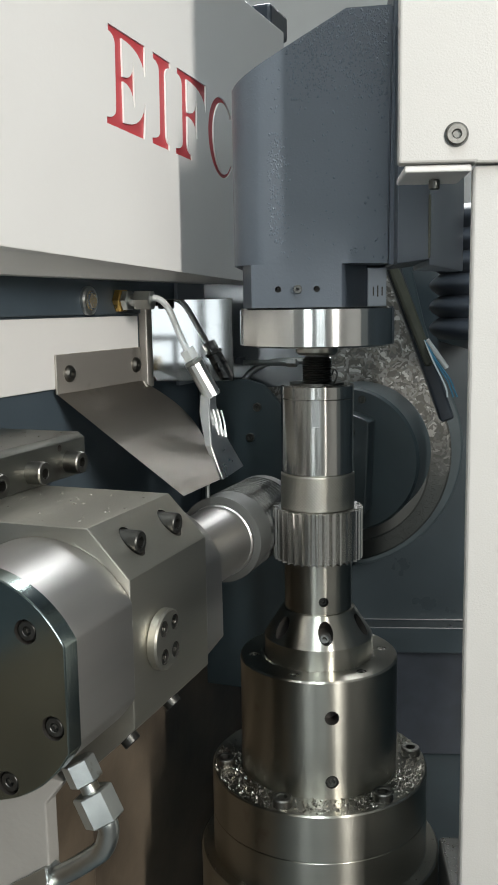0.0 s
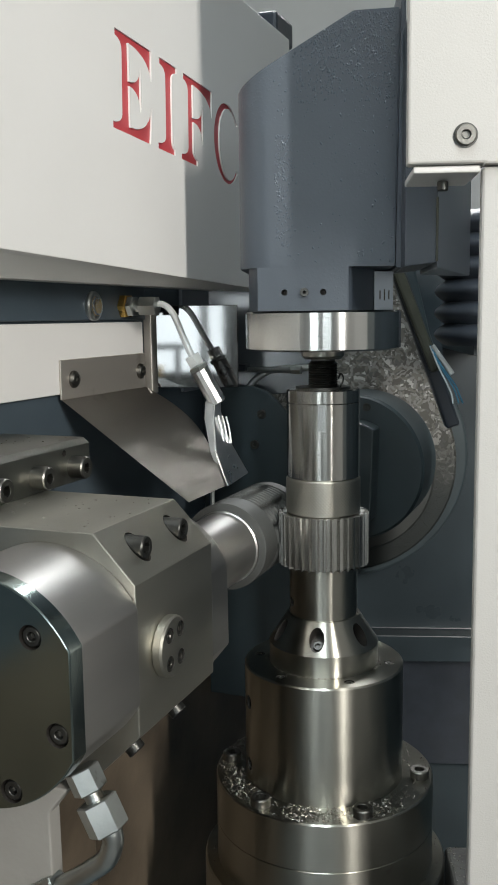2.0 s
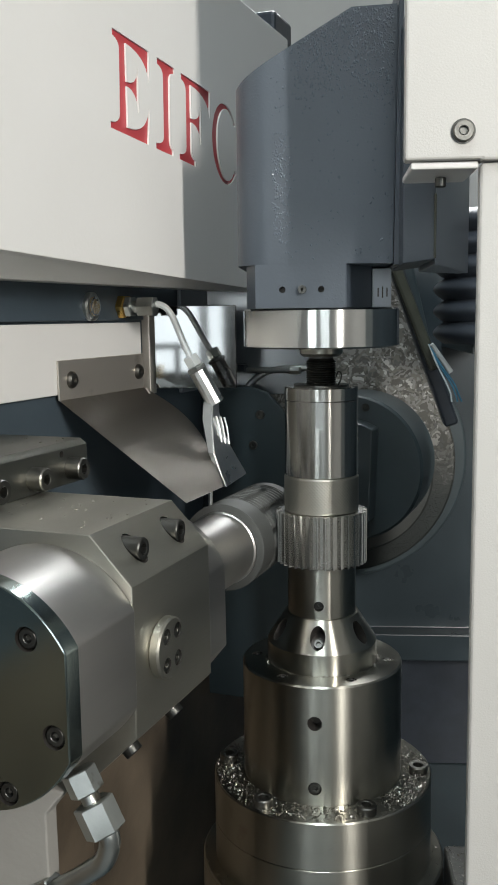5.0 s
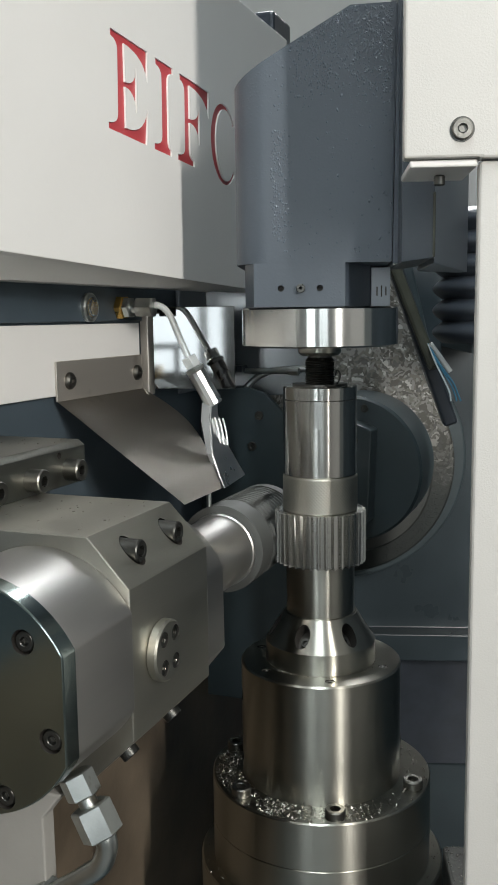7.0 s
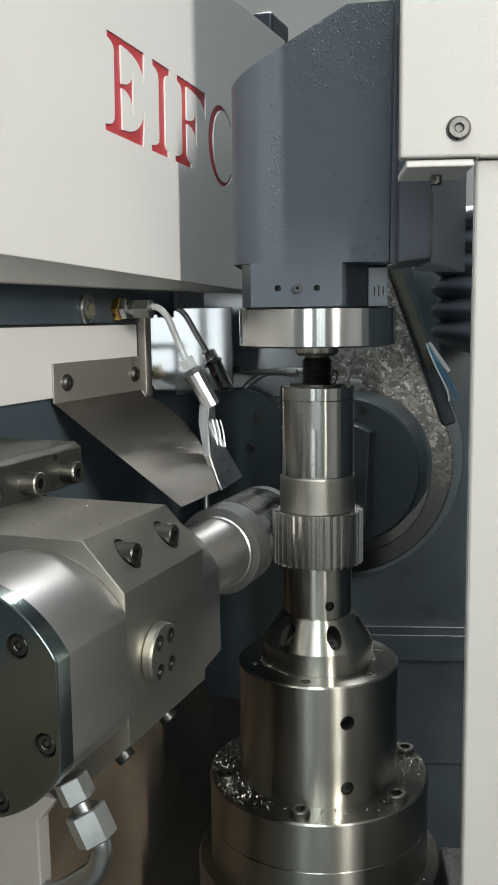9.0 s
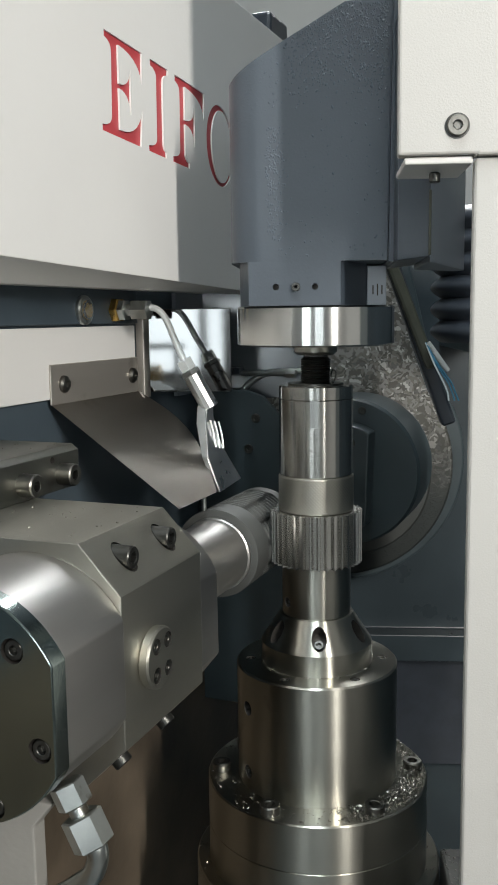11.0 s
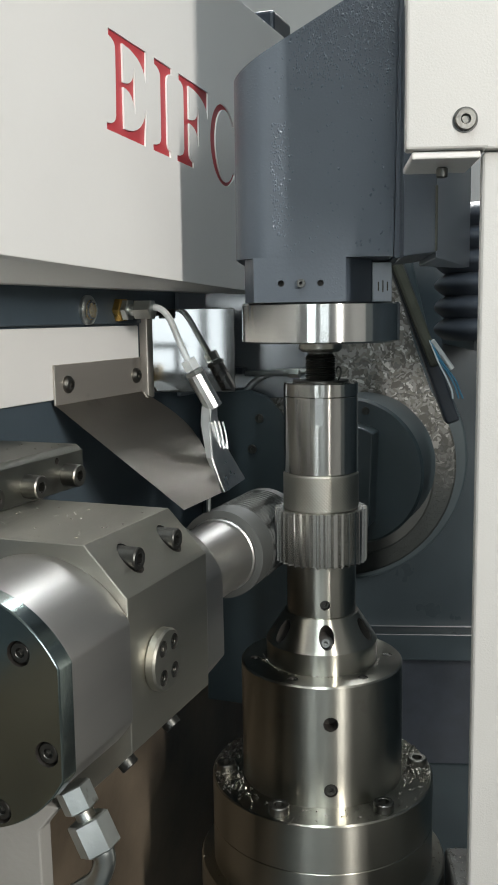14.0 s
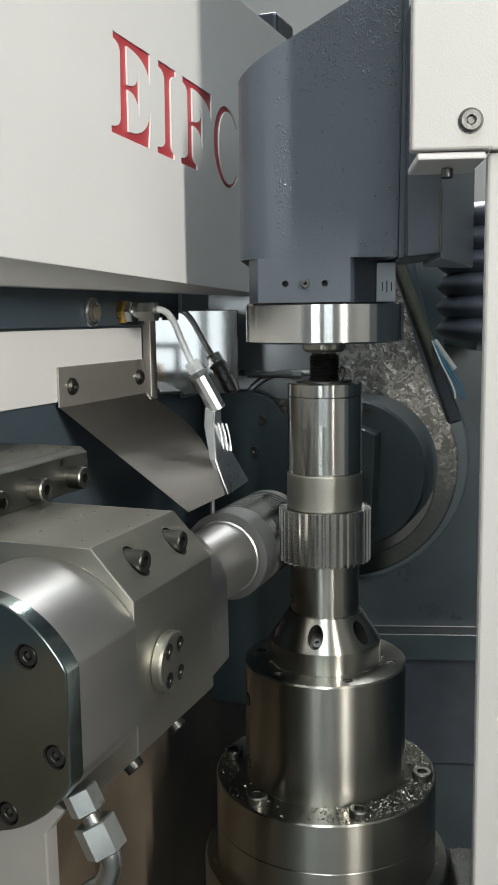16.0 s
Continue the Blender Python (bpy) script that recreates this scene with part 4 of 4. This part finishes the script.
def nozzle():
    t = slide_thing("coolant_nozzle", -0.17, 0.03, 0.40, "chromed fan nozzle on a clear coolant hose", "coolant nozzle")
    part("hose", pipe([(-0.1770, 0.0330, 0.4060), (-0.1650, 0.0360, 0.4050), (-0.1560, 0.0380, 0.3960), (-0.1430, 0.0320, 0.3740), (-0.1310, 0.0250, 0.3560), (-0.1290, 0.0245, 0.3520)], 0.0031), TUBE, t, "clear plastic hose")
    a, b = Vector((-0.1275, 0.0245, 0.3510)), Vector((-0.1105, 0.0330, 0.3150))
    d = b - a
    part("lock_nut", moved(hexrod(0.0135, -0.009, 0.0015), aim(a, d)), TUBE, t, "clear plastic hose nut")
    part("collar", moved(hexrod(0.0170, 0.002, 0.0065), aim(a, d)), ZINC, t)
    part("barrel", moved(rod(0.0082, 0.006, d.length, 0.0008, 12), aim(a, d)), CHROME, t)
    # flat fan: bright narrow edge and a wide grey cheek
    bm = bmesh.new()
    line = [((-0.1110, 0.0270, 0.3170), 0.015, 0.0100), ((-0.1060, 0.0120, 0.3030), 0.019, 0.0095), ((-0.1010, 0.0030, 0.2900), 0.024, 0.0080),
            ((-0.0950, -0.0085, 0.2760), 0.035, 0.0062), ((-0.0870, -0.0100, 0.2560), 0.045, 0.0052), ((-0.0835, -0.0085, 0.2460), 0.049, 0.0048)]
    rings = []
    for (x, y, z), wide, thick in line:
        z2 = z + 0.004
        rings.append([bm.verts.new(q) for q in ((x - thick, y, z), (x, y, z), (x, y + wide, z2), (x - thick, y + wide, z2))])
    for p, q in zip(rings, rings[1:]):
        for i in range(4):
            bm.faces.new((p[i], p[(i + 1) % 4], q[(i + 1) % 4], q[i]))
    bm.faces.new(rings[0]), bm.faces.new(rings[-1][::-1])
    bmesh.ops.recalc_face_normals(bm, faces=bm.faces)
    bmesh.ops.bevel(bm, geom=[e for e in bm.edges if e.calc_face_angle(0) > 0.7], offset=0.0009, segments=2, affect="EDGES")
    fan = part("fan", bm, CHROME, t)
    for i in range(3):
        q = Vector((-0.1035 + 0.0014 * i, 0.019 + 0.0055 * i, 0.3050 - 0.001 * i))
        part("rib", pipe([q - Vector((0.0006, 0, 0)), q + Vector((0.0030, -0.002, -0.010)), q + Vector((0.0062, -0.005, -0.0235))], 0.0010), CHROME, fan)
    part("drip_pin", moved(rod(0.002, 0, 0.016), aim((-0.080, -0.052, 0.254), (0, 0, -1))), ZINC, t)


def swivel_housing():
    t = slide_thing("swivel_housing", 0.03, 0.52, 0.0, "grey swivel housing crusted with wet steel chips", "housing", rz=0)
    pts = [(0.03 + 0.155 * math.cos(radians(a)), 0.190 + 0.155 * math.sin(radians(a))) for a in range(-205, 31, 5)]
    pts += [(0.1485, 0.2950), (0.1240, 0.365), (0.1013, 0.4600), (0.095, 0.50), (-0.16, 0.50)]
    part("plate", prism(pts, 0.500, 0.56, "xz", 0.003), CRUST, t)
    rim = [(0.03 + 0.180 * math.cos(radians(a)), 0.190 + 0.180 * math.sin(radians(a))) for a in range(-205, 31, 5)]
    rim += [(0.1760, 0.304), (0.1530, 0.368), (0.1310, 0.4600), (0.124, 0.50), (-0.16, 0.50)]
    part("outer_rim", prism(rim, 0.5605, 0.62, "xz", 0.004), PITCH, t)
    part("boss", moved(lathe([(0, -0.012), (0.106, -0.012), (0.109, -0.009), (0.109, 0.0), (0, 0.0)], 96), aim((0.045, 0.4998, 0.176), (0, 1, 0))), CAST_DARK, t)


def spindle_drive():
    t = slide_thing("spindle_drive", HOB_X, 0.30, 0.10, "dark blue-grey enamelled round spindle drive housing", "spindle drive")
    body = part("drum", moved(lathe([(0, 0.35), (0.088, 0.35), (0.091, 0.354), (0.091, 0.43), (0, 0.43)], 96), aim((HOB_X - 0.003, 0, 0.207), (0, 1, 0))), PITCH, t)
    arc = [(HOB_X + 0.064 * math.cos(radians(g)), 0.2045 + 0.064 * math.sin(radians(g))) for g in range(58, 303, 6)]
    nose = part("nose", prism(arc, 0.318, 0.3498, "xz", 0.002), PITCH, t)
    cap_screw(nose, (HOB_X + 0.012, 0.3182, 0.2470), (0, -1, 0), 0.0055, 0.002, OXIDE)
    part("pale_ring", moved(lathe([(0.036, -0.006), (0.0385, -0.006), (0.0385, 0), (0.036, 0)], 64, True), aim((-0.1296, 0.300, 0.1538), (0, 1, 0))), CAST_DARK, t)
    for a in (75, 130, 185, 240):
        x, z = HOB_X - 0.003 + 0.078 * math.cos(radians(a)), 0.207 + 0.078 * math.sin(radians(a))
        cap_screw(body, (x, 0.3502, z), (0, -1, 0), 0.0050, 0.001, OXIDE)
    t2 = slide_thing("guard_plate", -0.17, 0.26, 0.0, "dark enamelled guard plate with cap screws beside the drive", "guard")
    gp = part("sheet", prism([(-0.2095, -0.05), (-0.1000, -0.05), (-0.1000, 0.2600), (-0.1100, 0.2900), (-0.1300, 0.3100), (-0.1500, 0.3160), (-0.2095, 0.3160)], 0.2180, 0.2250, "xz", 0.001), PITCH, t2)
    for x, z in ((-0.1459, 0.2505), (-0.1370, 0.285)):
        cap_screw(gp, (x, 0.2180, z), (0, -1, 0), 0.0050, 0.003, WORN)
    rib = part("slotted_bar", box(-0.2040, -0.10, 0.2850, 0.3000, 0.3290, 0.3380, 0.001), GREY, t2)
    for x in (-0.1720, -0.1630):
        part("clip", box(x - 0.0035, x + 0.0035, 0.2250, 0.2400, 0.3330, 0.3400, 0.0006), RUBBER, t2)
    part("rod", moved(rod(0.0030, 0, 0.055), aim((-0.1600, 0.2350, 0.3335), (1, 0, 0))), ZINC, t2)
    part("rod_end", moved(hexrod(0.0085, 0, 0.012), aim((-0.1080, 0.2350, 0.3335), (1, 0, 0))), ZINC, t2)
    part("air_hose", pipe([(-0.165, 0.235, 0.290), (-0.158, 0.235, 0.315), (-0.140, 0.24, 0.330), (-0.115, 0.245, 0.335), (-0.06, 0.25, 0.336)], 0.0035), ZINC, t2)


def hoses():
    t = thing("hose_bundle", 0.12, 0.32, 0.28, 0, "olive corrugated hose with loose blue and pale wires", "hose")
    part("flat_hose", moved(prism([(-0.0065, -0.075), (0.0065, -0.075), (0.0065, 0.14), (-0.0065, 0.14)], -0.006, 0.006, "xz", 0.004), Matrix.Translation((0.1030, 0.30, 0.402)) @ Matrix.Rotation(radians(-21.5), 4, "Y")), BELTM, t)
    part("dark_edge", moved(box(-0.008, 0.008, -0.012, 0.012, -0.13, 0.14, 0.003), Matrix.Translation((0.1090, 0.325, 0.388)) @ Matrix.Rotation(radians(-20), 4, "Y")), RUBBER, t)
    for mat, dx in ((WIRE_W, 0.004), (WIRE_B, 0.009), (WIRE_B, 0.0125)):
        part("wire", pipe([(0.1215, 0.287, 0.362), (0.129 + dx * 0.5, 0.283, 0.338), (0.137 + dx, 0.281, 0.318), (0.142 + dx, 0.28, 0.306), (0.1420 + dx * 1.3, 0.279, 0.297)], 0.0010, 24), mat, t)
    part("clear_sleeve", moved(rod(0.0032, 0, 0.040), aim((0.124, 0.288, 0.362), (0.58, 0, -0.81))), TUBE, t)
    b = thing("bellows", 0.206, 0.36, 0.36, 0, "black rubber way-cover bellows", "bellows")
    for k in range(6):
        z = 0.360 + 0.0258 * k
        prof = [(0.058, z)] + [(0.060 + 0.011 * math.sin(math.pi * i / 12), z + 0.001 + 0.0238 * i / 12) for i in range(13)] + [(0.058, z + 0.0258)]
        part("fold", moved(lathe(prof, 72, True), pose(0.206, 0.36, 0)), RUBBER, b, sharp=60)
    part("mount_plate", box(0.180, 0.235, 0.350, 0.6312, 0.3475, 0.3595, 0.001), PITCH, b)


CAST_DARK = material("grey_machined_casting", (0.062, 0.066, 0.062), 0.4, 0.3, 0.1, 20, 0.15, 250)

hall()
window_frame("window_1", (-1.0525, -4.72, 1.01), (-1.0525, 0, 0.95), 0.945, 1.95, (0, 0.4233, 0.8466, 1))
window_frame("window_2", (0.45, -4.7, 1.2), (0, 0, 0.35), 1.0, 2.0, (0, 0.33, 0.67, 1))
key_light_stand()
reflection_rack()
shell()
door_post()
tailstock()
quill_sleeve()
FIXTURE = work_fixture()
GEAR = gear_blank()
NUT = knurled_nut()
HEAD = hob_head()
HOB = hob_cutter(HEAD)
litter("chip_litter", [(-0.125, -0.042, -0.305, -0.212, 0.2755, 34, 0.0009), (-0.20, -0.142, -0.30, -0.16, 0.3060, 24, 0.0009)], HEAD, 3, "loose wet steel chips")
heap = thing("steel_chips", 0.12, -0.1, -0.074, 0, "loose steel chips strewn on the oily ledge", "steel chips", kind="stuff")
litter("scatter", [(0.109, 0.20, -0.22, 0.003, -0.074, 900, 0.0011)], heap, 9, "")
cover_panel()
slide_wall()
deflector()
nozzle()
swivel_housing()
spindle_drive()
hoses()


def motions():
    steps = [0.4 * i for i in range(41)]
    for ob in (FIXTURE, GEAR, NUT):
        x, y, z = ob.matrix_world.translation
        walk(ob, [(t, pose(x, y, z, 0, 0, TURN * (t + LEAD))) for t in steps])
    for ob, m in MOVING:
        walk(ob, [(t, Matrix.Translation((0, 0, FEED * (t - 7.0) / 16.0)) @ m) for t in (0.0, 4.0, 8.0, 12.0, 16.0)])
    at = Vector((HOB_X, -0.056, HOB_Z)) - ORIGIN[HEAD.name]
    walk(HOB, [(i / FPS, pose(*at) @ pose(0, 0, 0, 0, TURN * 18 * i / FPS, 0)) for i in range(481)])


motions()
